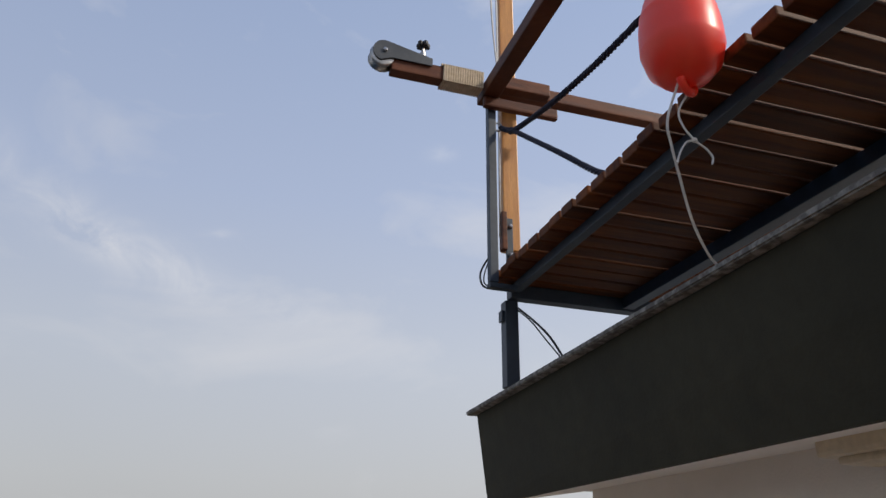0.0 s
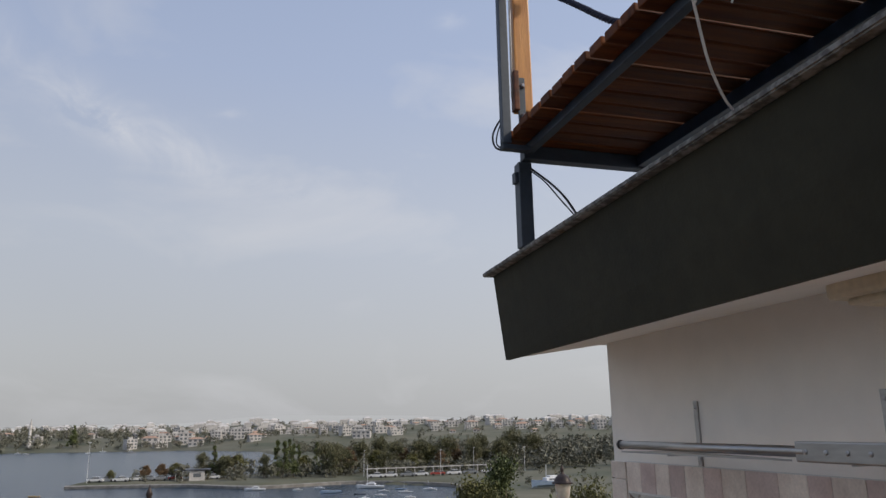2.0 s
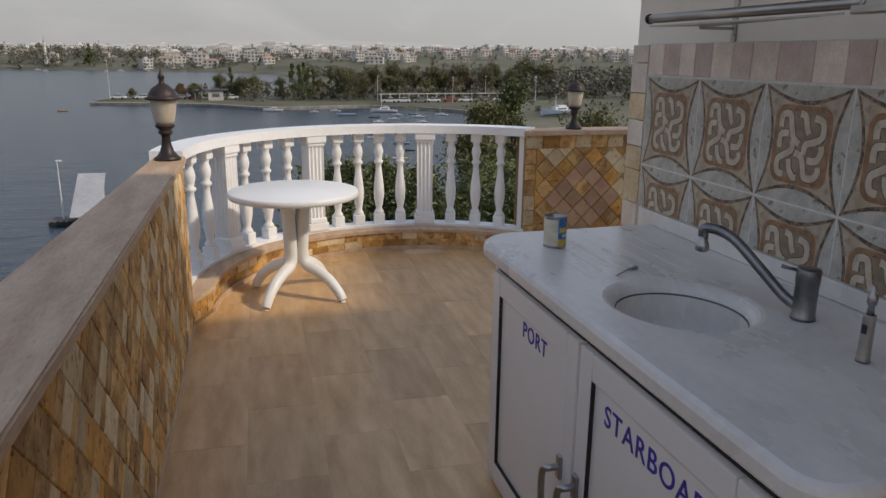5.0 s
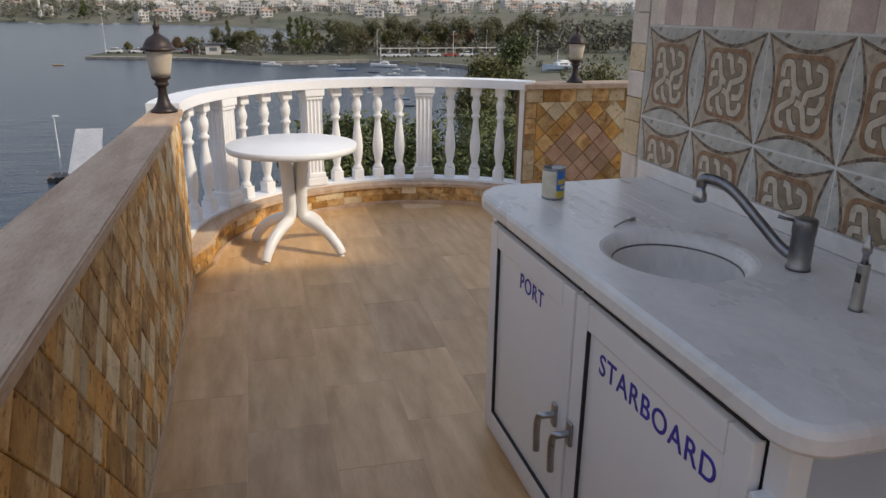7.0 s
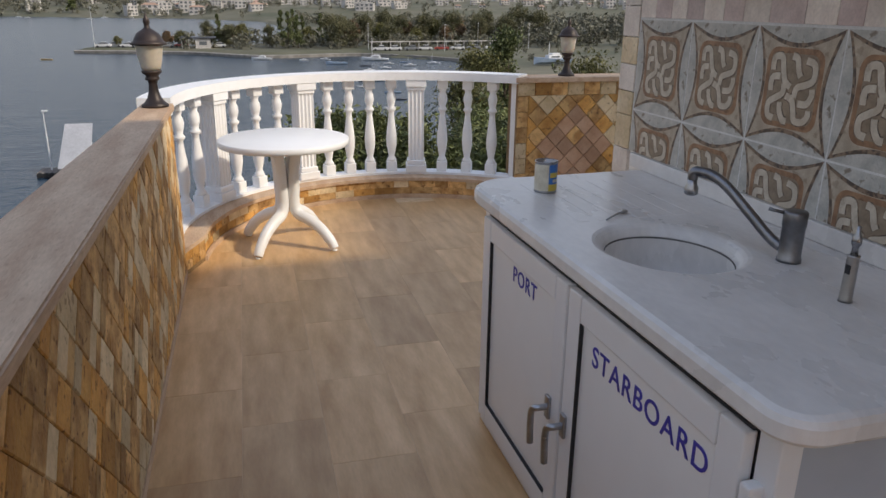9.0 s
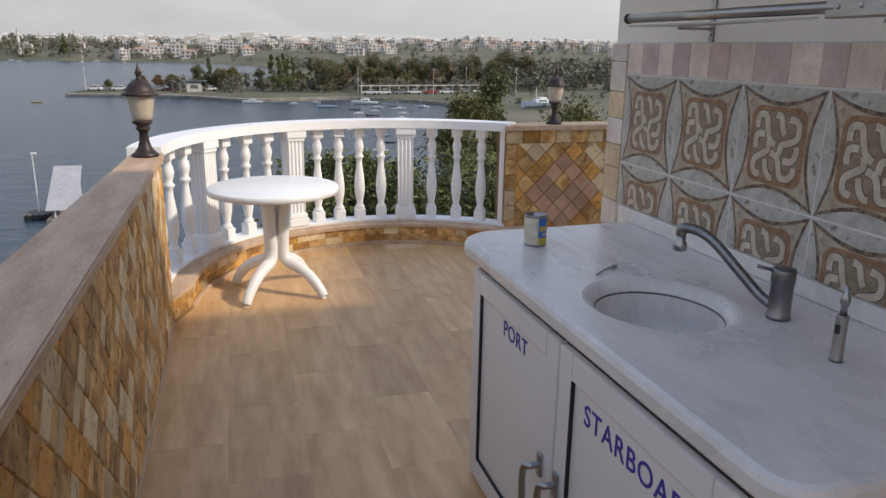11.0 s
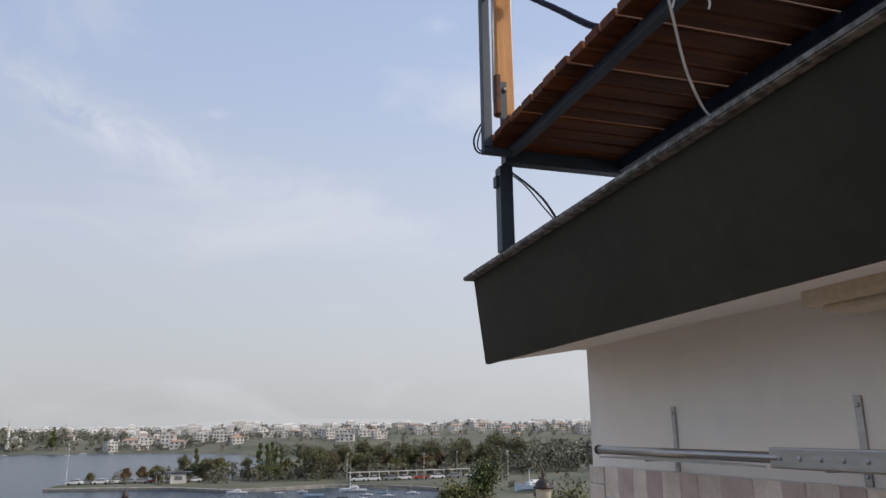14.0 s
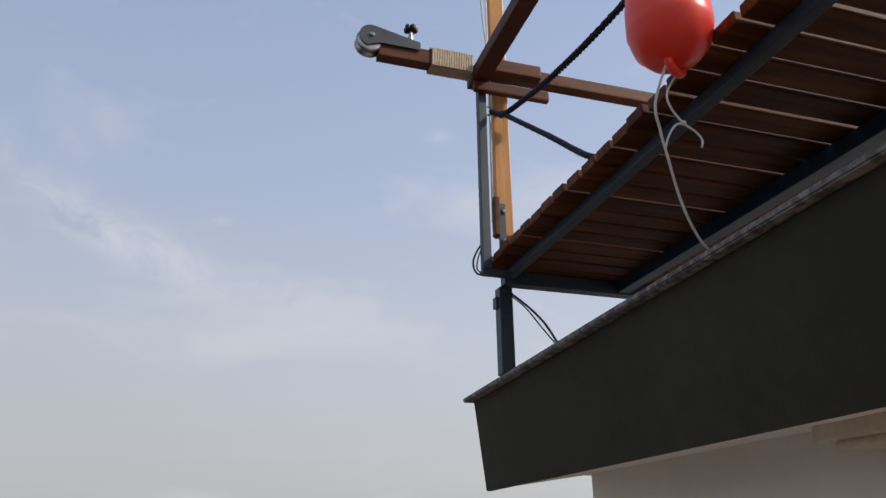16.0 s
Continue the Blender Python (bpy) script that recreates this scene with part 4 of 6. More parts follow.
# ---- red buoy hung from the rail ----
buoy = thing("mooring_buoy", (0.812, 0.90, 2.66), "bright red plastic mooring buoy hanging from the rail", "buoy")
BU = Vector((0.812, 0.90, 2.762))
prof = [(0.012, -0.118), (0.03, -0.112), (0.060, -0.098), (0.086, -0.068), (0.096, -0.03), (0.0985, -0.022), (0.0985, -0.016), (0.098, 0.02), (0.0965, 0.05), (0.092, 0.075),
        (0.0925, 0.079), (0.090, 0.083), (0.080, 0.12), (0.066, 0.155), (0.048, 0.185), (0.03, 0.205), (0.026, 0.225), (0.02, 0.23)]
part("float", lathe(bmesh.new(), [(0.88 * r, 0.88 * z) for r, z in prof], BU, 48), M_RED, buoy, smooth=True)
part("eye", tube(bmesh.new(), [BU + Vector((0.024 * math.cos(a), 0.012 * math.cos(a), -0.100 + 0.02 * math.sin(a))) for a in [math.pi + math.pi * k / 10 for k in range(11)]], 0.009, 10), M_RED, buoy, smooth=True)
part("eye", tube(bmesh.new(), [BU + Vector((0.016 * math.cos(a), 0, 0.20 + 0.018 * math.sin(a))) for a in [math.pi * k / 10 for k in range(11)]], 0.007, 10), M_RED, buoy, smooth=True)
part("hanging_cord", tube(bmesh.new(), [BU + Vector((0, 0, 0.214)), (0.84, 0.90, 3.25), (0.85, 0.90, 3.45)], 0.004, 8), M_CORD, buoy, "white cord")
part("trailing_cord", tube(bmesh.new(), smooth_line([BU + Vector((-0.02, 0.0, -0.10)), (0.768, 0.92, 2.577), (0.785, 0.94, 2.53), (0.807, 0.96, 2.494), (0.864, 1.01, 2.412), (0.925, 1.05, 2.358), (0.975, 1.075, 2.335), (1.03, 1.15, 2.335)], 10), 0.0029, 8), M_CORD, buoy, "white cord", smooth=True)
part("trailing_cord", tube(bmesh.new(), smooth_line([BU + Vector((0.006, 0.005, -0.115)), (0.798, 0.92, 2.605), (0.803, 0.92, 2.57), (0.826, 0.92, 2.541), (0.852, 0.92, 2.525), (0.864, 0.92, 2.508), (0.860, 0.92, 2.492)], 10), 0.0022, 8), M_CORD, buoy, "white cord", smooth=True)
part("trailing_cord", tube(bmesh.new(), smooth_line([(0.826, 0.92, 2.541), (0.806, 0.92, 2.532), (0.788, 0.92, 2.505), (0.778, 0.92, 2.479)], 8), 0.0022, 8), M_CORD, buoy, "white cord", smooth=True)
bm = bmesh.new()
bmesh.ops.create_icosphere(bm, subdivisions=2, radius=0.006)
bmesh.ops.translate(bm, vec=(0.826, 0.92, 2.541), verts=bm.verts)
part("knot", bm, M_CORD, buoy, "white cord")

# ---- sea, land and town ----
COAST = ((-9, -70), (-9, 6), (1, 22), (11, 46), (23, 80), (34, 115), (44, 140), (52, 165), (54, 184), (34, 203), (8, 198), (-11, 214), (-40, 222), (-43, 229), (-34, 238),
         (-5, 241), (15, 250), (28, 300), (30, 400), (24, 500), (22, 544), (-32, 625), (-159, 652), (-400, 690), (-900, 760), (-4200, 900), (-4200, 4500), (4500, 4500), (4500, -70))


def smooth01(v):
    v = np.clip(v, 0, 1)
    return v * v * (3 - 2 * v)


def coast_distance(x, y):
    """Metres to the coast, positive on land."""
    best, inside = np.full(x.shape, 1e9), np.zeros(x.shape, bool)
    for (x0, y0), (x1, y1) in zip(COAST, COAST[1:] + COAST[:1]):
        dx, dy = x1 - x0, y1 - y0
        t = np.clip(((x - x0) * dx + (y - y0) * dy) / (dx * dx + dy * dy), 0, 1)
        best = np.minimum(best, np.hypot(x - x0 - t * dx, y - y0 - t * dy))
        if y0 != y1:
            cross = ((y0 > y) != (y1 > y)) & (x < x0 + (y - y0) * dx / dy)
            inside ^= cross
    return np.where(inside, best, -best)


def land(x, y):
    x, y = np.asarray(x, float), np.asarray(y, float)
    d = coast_distance(x, y)
    inland = y - np.interp(x, (-4200, -400, -159, -32, 22, 300, 4500), (900, 690, 652, 625, 545, 520, 480))
    wave = np.sin(x * 0.013 + 1.0) * np.cos(y * 0.011) + 0.5 * np.sin(x * 0.031 + y * 0.017)
    h = SEA - 3.0 + 4.2 * smooth01((d + 3) / 6)
    h = h + smooth01(inland / 110) * (7.5 + 1.5 * wave) + smooth01((inland - 80) / 450) * (8 + 3 * wave)
    far = np.hypot(x, y)
    h = h + smooth01((far - 1500) / 1500) * (9 + 6 * np.sin(x * 0.0021 + 0.6) + 2 * np.sin(x * 0.0083))
    h = h + smooth01(d / 30) * 8.5 * np.exp(-(far / 24.0) ** 2) + smooth01((x - 60) / 200) * smooth01(d / 60) * 3.0
    return h


def land_z(x, y):
    return float(land([x], [y])[0])


rr = np.exp(np.linspace(math.log(7.0), math.log(4200), 300))
aa = np.radians(np.r_[np.arange(-40, 62, 0.5), np.arange(62, 320, 6)])
gx, gy = np.outer(rr, np.sin(aa)), np.outer(rr, np.cos(aa))
gz = land(gx, gy)
na = len(aa)
verts = np.c_[gx.ravel(), gy.ravel(), gz.ravel()].tolist() + [[0.0, 0.0, SEA + 6.0]]
faces = [(i * na + j, i * na + (j + 1) % na, (i + 1) * na + (j + 1) % na, (i + 1) * na + j) for i in range(len(rr) - 1) for j in range(na)]
faces += [((j + 1) % na, j, len(verts) - 1) for j in range(na)]
me = bpy.data.meshes.new("ground")
me.from_pydata(verts, [], [f[::-1] for f in faces])
me.materials.append(mat("dry_grass_and_earth", (0.075, 0.082, 0.048), (0.155, 0.145, 0.10), 0.95, 0.03, detail=9, bump=0.0))
for p in me.polygons:
    p.use_smooth = True
ground = tagged(new("ground", me), "coastal land with dry grass, low hills and a spit", "ground", kind="structure")

# far hills; the haze of distance is put in as a grey glow
hill_m = bpy.data.materials.new("haze_glow_hills")
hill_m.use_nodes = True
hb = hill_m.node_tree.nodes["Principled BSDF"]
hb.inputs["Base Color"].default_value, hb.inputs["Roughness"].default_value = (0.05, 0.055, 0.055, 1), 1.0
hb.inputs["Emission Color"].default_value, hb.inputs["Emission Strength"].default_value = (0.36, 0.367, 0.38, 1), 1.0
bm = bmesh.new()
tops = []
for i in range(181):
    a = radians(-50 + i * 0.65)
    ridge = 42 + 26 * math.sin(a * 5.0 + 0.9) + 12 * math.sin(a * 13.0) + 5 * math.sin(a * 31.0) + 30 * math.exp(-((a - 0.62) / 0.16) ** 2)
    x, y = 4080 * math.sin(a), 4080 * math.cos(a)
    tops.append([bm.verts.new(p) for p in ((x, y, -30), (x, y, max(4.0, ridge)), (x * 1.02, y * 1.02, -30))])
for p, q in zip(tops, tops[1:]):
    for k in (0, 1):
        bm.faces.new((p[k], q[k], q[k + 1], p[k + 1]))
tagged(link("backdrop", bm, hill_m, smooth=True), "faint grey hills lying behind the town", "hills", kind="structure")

water_m = bpy.data.materials.new("sea_water")
water_m.use_nodes = True
n_, l_ = water_m.node_tree.nodes, water_m.node_tree.links
b_ = n_["Principled BSDF"]
b_.inputs["Base Color"].default_value = (0.016, 0.036, 0.060, 1)
b_.inputs["Roughness"].default_value = 0.24
b_.inputs["IOR"].default_value = 1.33
co_ = n_.new("ShaderNodeTexCoord")
hs = []
for sc, st, dist in ((0.16, (1.0, 2.6, 1), 0.35), (0.9, (1.0, 2.2, 1), 0.12), (0.02, (1, 2, 1), 0.5)):
    mp_ = n_.new("ShaderNodeMapping")
    mp_.inputs["Scale"].default_value = st
    l_.new(co_.outputs["Object"], mp_.inputs[0])
    t_ = n_.new("ShaderNodeTexNoise")
    t_.inputs["Scale"].default_value, t_.inputs["Detail"].default_value = sc, 6
    l_.new(mp_.outputs[0], t_.inputs[0])
    bp_ = n_.new("ShaderNodeBump")
    bp_.inputs["Strength"].default_value, bp_.inputs["Distance"].default_value = 0.85, dist
    l_.new(t_.outputs[0], bp_.inputs["Height"])
    if hs:
        l_.new(hs[-1].outputs[0], bp_.inputs["Normal"])
    hs.append(bp_)
l_.new(hs[-1].outputs[0], b_.inputs["Normal"])
bm = bmesh.new()
lathe(bm, [(4200, SEA - 0.5), (4200, SEA)], (0, 0, 0), 64)
water = tagged(link("water", bm, water_m), "grey-blue sea with small wind ripples", "sea", kind="structure")

# foliage
M_BARK = mat("grey_brown_bark", (0.06, 0.045, 0.032), (0.11, 0.085, 0.06), 0.9, 10, stretch=(1, 1, 0.3), bump=0.5, bump_scale=30)


def leaf_mat(name, c1, c2):
    m = mat(name, c1, c2, 0.6, 0.9, vary=0.42, island=True)
    b = m.node_tree.nodes["Principled BSDF"]
    b.inputs["Transmission Weight"].default_value = 0.0
    b.inputs["Subsurface Weight"].default_value = 0.0
    return m


M_LEAF = leaf_mat("dark_green_leaves", (0.058, 0.078, 0.022), (0.135, 0.152, 0.050))
M_LEAF2 = leaf_mat("yellowing_leaves", (0.085, 0.088, 0.022), (0.15, 0.135, 0.04))
M_LEAF3 = leaf_mat("rusty_leaves", (0.13, 0.075, 0.035), (0.18, 0.115, 0.055))
# woods paler than the near leaves: haze put into the leaf colour
M_WOODS = leaf_mat("haze_paled_foliage", (0.108, 0.112, 0.080), (0.180, 0.170, 0.122))
M_LEAF4 = leaf_mat("olive_leaves", (0.082, 0.086, 0.036), (0.145, 0.132, 0.062))


def leaves(rg, centres, count, size, spread):
    """Verts and faces of many small folded leaves round clump centres."""
    c = centres[rg.integers(0, len(centres), count)]
    p = c[:, :3] + rg.normal(size=(count, 3)) * c[:, 3:4] * spread
    u = rg.normal(size=(count, 3))
    u /= np.linalg.norm(u, axis=1)[:, None]
    w = np.cross(u, rg.normal(size=(count, 3)))
    w /= np.linalg.norm(w, axis=1)[:, None]
    s = size * rg.uniform(0.6, 1.4, count)[:, None]
    n = np.cross(u, w) * 0.25
    v = np.stack([p - u * s, p + w * s * 0.45 + n * s, p + u * s, p - w * s * 0.45 + n * s], 1).reshape(-1, 3)
    return v, np.arange(4 * count).reshape(-1, 4)


def crown_mesh(name, v, f, material):
    me = bpy.data.meshes.new(name)
    me.from_pydata(v.tolist(), [], f.tolist())
    me.materials.append(material)
    return me


def make_tree(name, at, height, radius, crown_base, count, size, material, seed, label, shape="round", group=""):
    """A tapered trunk with limbs and a crown of leaf clumps with gaps."""
    rg = np.random.default_rng(seed)
    t = thing(name, at, label, "tree", group)
    o = Vector(at)
    r0 = height * 0.022
    lean = rg.normal(size=2) * 0.03 * height
    trunk = smooth_line([o, o + Vector((lean[0] * 0.4, lean[1] * 0.4, height * 0.4)), o + Vector((lean[0], lean[1], height * 0.92))], 6)
    bm = tube(bmesh.new(), trunk, [r0 * (1 - 0.85 * i / (len(trunk) - 1)) for i in range(len(trunk))], 7)
    cl = []
    for k in range(26 if shape == "round" else 34):
        f = rg.uniform(0, 1)
        z = crown_base + (height - crown_base) * f
        prof = math.sqrt(max(0.03, 1 - (2 * f - 0.85) ** 2 * 0.8)) if shape == "round" else max(0.07, 1.02 - f)
        a, q = rg.uniform(0, 2 * math.pi), radius * prof * rg.uniform(0.35, 0.95)
        c = (lean[0] * z / height + q * math.cos(a), lean[1] * z / height + q * math.sin(a), z)
        cl.append((*c, radius * rg.uniform(0.22, 0.42) * (1 if shape == "round" else 0.4 + prof * 0.6)))
        if k % 3 == 0:
            s = o + Vector((lean[0] * 0.5, lean[1] * 0.5, max(crown_base * 0.8, z * 0.72)))
            tube(bm, [s, s.lerp(o + Vector(c), 0.5) + Vector((0, 0, 0.05 * height)), o + Vector(c)], [r0 * 0.4, r0 * 0.25, r0 * 0.08], 5)
    part("trunk", bm, M_BARK, t)
    v, f = leaves(rg, np.array(cl), count, size, 0.52)
    me = crown_mesh("crown", v, f, material)
    ob = new("crown", me)
    ob.parent = t
    return t


def polar(bearing, r):
    return r * math.sin(radians(bearing)), r * math.cos(radians(bearing))


for i, (bear, r, top, rad, m, shape, lab) in enumerate((
        (20.9, 26, 0.85, 1.5, M_LEAF, "cone", "tall dense green tree below the terrace"), (27.5, 25, -0.45, 1.5, M_LEAF2, "round", "broad yellow-green tree beside the low stone wall"),
        (31, 22, -0.3, 1.8, M_LEAF2, "round", "yellow-green tree behind the low stone wall"), (18.3, 24, -0.1, 1.2, M_LEAF2, "round", "yellowing bushy tree below the terrace"),
        (18.6, 14.5, -0.9, 1.3, M_LEAF, "round", "dark green tree close below the balustrade"), (22.5, 13, -0.8, 1.5, M_LEAF, "round", "dark green tree close below the balustrade"),
        (16.0, 12, -1.2, 0.9, M_LEAF2, "round", "yellowing shrub close below the balustrade"), (8.0, 13.5, -0.7, 0.9, M_LEAF, "round", "slim dark green tree below the balustrade"),
        (10.4, 15, -0.6, 0.8, M_LEAF, "round", "slim dark green tree below the balustrade"), (4.2, 12.5, -2.5, 1.2, M_LEAF3, "round", "rust-leaved tree below the balustrade"),
        (25.0, 16, -0.7, 1.6, M_LEAF, "round", "dark green tree close below the balustrade"), (14.3, 13.5, -0.8, 0.75, M_LEAF, "round", "low dark green shrub below the balustrade"),
        (6.0, 12, -1.5, 1.0, M_LEAF, "round", "low dark green tree below the balustrade"), (34, 18, -0.1, 1.6, M_LEAF, "round", "broad green tree beside the low stone wall"))):
    x, y = polar(bear, r)
    z = land_z(x, y) - 0.1
    make_tree("tree", (x, y, z), top - z, rad * 1.35, (top - z) * 0.25, 30000, 0.062, m, 40 + i, lab, shape, "trees below the terrace")

# trees on the spit: three kinds, then copies
kinds = [make_tree("shore_tree", (-6 + 3 * k, 231, land_z(-6 + 3 * k, 231) - 0.1), hgt, rad, cb, 3000, 0.24, m, 80 + k, lab, sh, "trees on the spit")
         for k, (hgt, rad, cb, m, lab, sh) in enumerate(((8.5, 3.2, 2.0, M_LEAF4, "olive green shore tree on the spit", "round"), (11.0, 2.6, 1.5, M_LEAF, "pointed evergreen on the spit", "cone"),
                                                           (6.5, 2.6, 1.6, M_LEAF2, "small yellowing shore tree on the spit", "round"), (6.0, 2.2, 1.2, M_LEAF3, "rust-brown autumn tree on the spit", "round")))]
rng = random.Random(11)
spots = [(-30, 229, 2, 0.45), (16, 219, 1, 0.9), (19, 221, 1, 0.8), (30, 217, 0, 0.9), (34, 222, 0, 0.8), (46, 224, 0, 0.8), (55, 226, 2, 0.8), (66, 232, 3, 1.0), (78, 234, 0, 0.9), (88, 236, 0, 1.0), (-21, 230, 3, 0.7), (-17, 229, 3, 0.75), (-13, 231, 2, 0.7), (1, 226, 0, 0.7), (4, 230, 2, 0.9), (-1, 229, 0, 0.6), (11, 224, 0, 0.7), (15, 228, 1, 0.95), (18, 226, 1, 0.85),
         (21, 231, 1, 0.75), (23, 228, 2, 0.9), (27, 232, 1, 0.9), (29, 226, 0, 1.05), (33, 232, 0, 1.0), (36, 228, 3, 1.1), (41, 236, 0, 1.1), (45, 232, 2, 1.0), (48, 240, 0, 1.2), (52, 236, 0, 1.0),
         (57, 244, 3, 1.1), (61, 240, 0, 1.1), (66, 246, 2, 1.1), (70, 240, 0, 1.2), (75, 248, 3, 1.3), (80, 242, 0, 1.1), (85, 250, 0, 1.2), (91, 246, 2, 1.1), (97, 250, 0, 1.3), (103, 246, 0, 1.2)]
for x, y, k, s in spots:
    m = Matrix.Translation((x, y, land_z(x, y) - 0.1)) @ Matrix.Rotation(rng.uniform(0, 6.28), 4, "Z") @ Matrix.Diagonal((s, s, s * rng.uniform(0.9, 1.1), 1))
    c = copy_thing(kinds[k], m)
    c.matrix_basis = m
for k_, s_ in zip(kinds, (0.8, 0.8, 0.9, 0.9)):
    k_.scale = (s_, s_, s_)

# woods and scrub behind
rg = np.random.default_rng(3)
vs, fs, nv = [], [], 0


def wood(n, xr, yr, hr, q, size):
    global nv
    x, y = rg.uniform(*xr, n), rg.uniform(*yr, n)
    z = land(x, y)
    ok = z > SEA + 0.6
    for a, b, c in zip(x[ok], y[ok], z[ok]):
        h = rg.uniform(*hr)
        cs = np.stack([a + rg.normal(size=7) * h * 0.18, b + rg.normal(size=7) * h * 0.18, c + h * rg.uniform(0.15, 0.9, 7), np.full(7, h * 0.2)], 1)
        v, f = leaves(rg, cs, q, size * h, 0.55)
        vs.append(v)
        fs.append(f + nv)
        nv += len(v)


wood(230, (-24, 110), (213, 246), (1.6, 4.6), 80, 0.12)
wood(260, (-420, -70), (655, 800), (5, 11), 80, 0.11)
wood(60, (-75, 40), (632, 665), (3, 6), 60, 0.11)
wood(260, (45, 260), (250, 330), (4.5, 7.5), 170, 0.10)
wood(240, (95, 300), (205, 300), (4.5, 8), 170, 0.10)
wood(220, (40, 480), (330, 470), (4, 7), 100, 0.12)
wood(45, (60, 150), (130, 200), (1.2, 2.4), 110, 0.12)
wood(560, (-420, 700), (560, 800), (3, 6), 60, 0.13)
wood(900, (-700, 1100), (780, 1450), (4, 7.5), 40, 0.15)
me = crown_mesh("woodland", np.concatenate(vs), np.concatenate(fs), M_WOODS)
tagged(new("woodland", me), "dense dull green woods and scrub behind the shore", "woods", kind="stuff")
xs = make_tree("cypress", (-119, 676, land_z(-119, 676)), 17, 4.5, 2.0, 800, 0.9, M_LEAF, 130, "tall dark conifer standing over the far shore", "cone")

# houses of the town
# whitewash dimmed and window glass lifted: haze put into the town's colours
M_HWALL = mat("whitewashed_wall", (0.46, 0.44, 0.42), (0.62, 0.59, 0.56), 0.9, 0.4, vary=0.2, island=True)
M_HROOF = mat("terracotta_tiles", (0.34, 0.22, 0.16), (0.44, 0.30, 0.22), 0.9, 0.6, vary=0.2)
M_HFLAT = mat("pale_roof", (0.40, 0.385, 0.37), (0.52, 0.50, 0.48), 0.9, 0.6, vary=0.15)
M_HWIN = mat("dark_window_glass", (0.10, 0.11, 0.12), (0.16, 0.17, 0.18), 0.25, 1.0)


def make_house(at, w, d, storeys, pitched, cols, label):
    h = thing("town_house", at, label, "house", "houses of the town")
    x, y, z = at
    ht = storeys * 3.0
    bm = slab(x - w / 2, x + w / 2, y - d / 2, y + d / 2, z - 2.5, z + ht)
    if storeys > 1:
        box(bm, x - w / 2 + 1, x + w / 2 - w * 0.4, y - d / 2 - 1.3, y - d / 2 + 0.1, z - 2.5, z + 3.0)
    part("wall", bm, M_HWALL, h)
    bm = bmesh.new()
    if pitched:
        e = 0.5
        v = [bm.verts.new(p) for p in ((x - w / 2 - e, y - d / 2 - e, z + ht), (x + w / 2 + e, y - d / 2 - e, z + ht), (x + w / 2 + e, y + d / 2 + e, z + ht), (x - w / 2 - e, y + d / 2 + e, z + ht),
                                      (x - w * 0.25, y, z + ht + 1.7), (x + w * 0.25, y, z + ht + 1.7))]
        for q in ((0, 1, 5, 4), (2, 3, 4, 5), (1, 2, 5), (3, 0, 4), (3, 2, 1, 0)):
            bm.faces.new([v[i] for i in q])
    else:
        box(bm, x - w / 2 - 0.3, x + w / 2 + 0.3, y - d / 2 - 0.3, y + d / 2 + 0.3, z + ht, z + ht + 0.4)
        box(bm, x - w * 0.2, x + w * 0.15, y - 1, y + 2, z + ht + 0.4, z + ht + 2.2)
    part("roof", bm, M_HROOF if pitched else M_HFLAT, h)
    for s in range(storeys):
        for c in range(cols):
            cx = x - w / 2 + w * (c + 0.5) / cols
            front = y - d / 2 - (1.3 if s == 0 and storeys > 1 and x - w / 2 + 1 < cx < x + w / 2 - w * 0.4 else 0)
            part("window", slab(cx - w * 0.27 / cols, cx + w * 0.27 / cols, front - 0.06, front + 0.02, z + s * 3 + 0.8, z + s * 3 + 2.5), M_HWIN, h)
    if storeys > 1:
        part("balcony", slab(x - w / 2 + 0.8, x + w / 2 - w * 0.38, y - d / 2 - 1.5, y - d / 2 - 1.38, z + 3.0, z + 3.9), M_HWALL, h)
    return h


hk = [make_house((-60 + 28 * k, 672, land_z(-60 + 28 * k, 672)), w, d, s, p, c, lab) for k, (w, d, s, p, c, lab) in enumerate((
    (13, 9, 2, True, 3, "white two-storey villa with a terracotta roof"), (10, 9, 3, False, 3, "white three-storey house with a flat roof"),
    (17, 9, 2, False, 4, "long pale two-storey house with a flat roof"), (9, 8, 1, True, 2, "small white house with a terracotta roof")))]
rng = random.Random(21)
placed = []
for x0, x1, y0, y1, n in ((-75, 30, 640, 700, 16), (-75, 60, 700, 780, 16), (-420, -80, 700, 860, 22), (20, 420, 600, 760, 34), (60, 560, 760, 940, 40), (-200, 200, 800, 980, 26)):
    tries = 0
    while n and tries < 400:
        tries += 1
        x, y = rng.uniform(x0, x1), rng.uniform(y0, y1)
        if any(abs(x - a) < 16 and abs(y - b) < 13 for a, b in placed) or land_z(x, y) < SEA + 1.2:
            continue
        placed.append((x, y))
        n -= 1
        s = rng.uniform(0.6, 0.9)
        m = Matrix.Translation((x, y, land_z(x, y))) @ Matrix.Rotation(rng.uniform(-0.5, 0.5), 4, "Z") @ Matrix.Diagonal((s, s, s, 1))
        copy_thing(hk[rng.choices(range(4), (3, 5, 3, 3))[0]], m).matrix_basis = m
vs, fs = [], []
rg = np.random.default_rng(8)
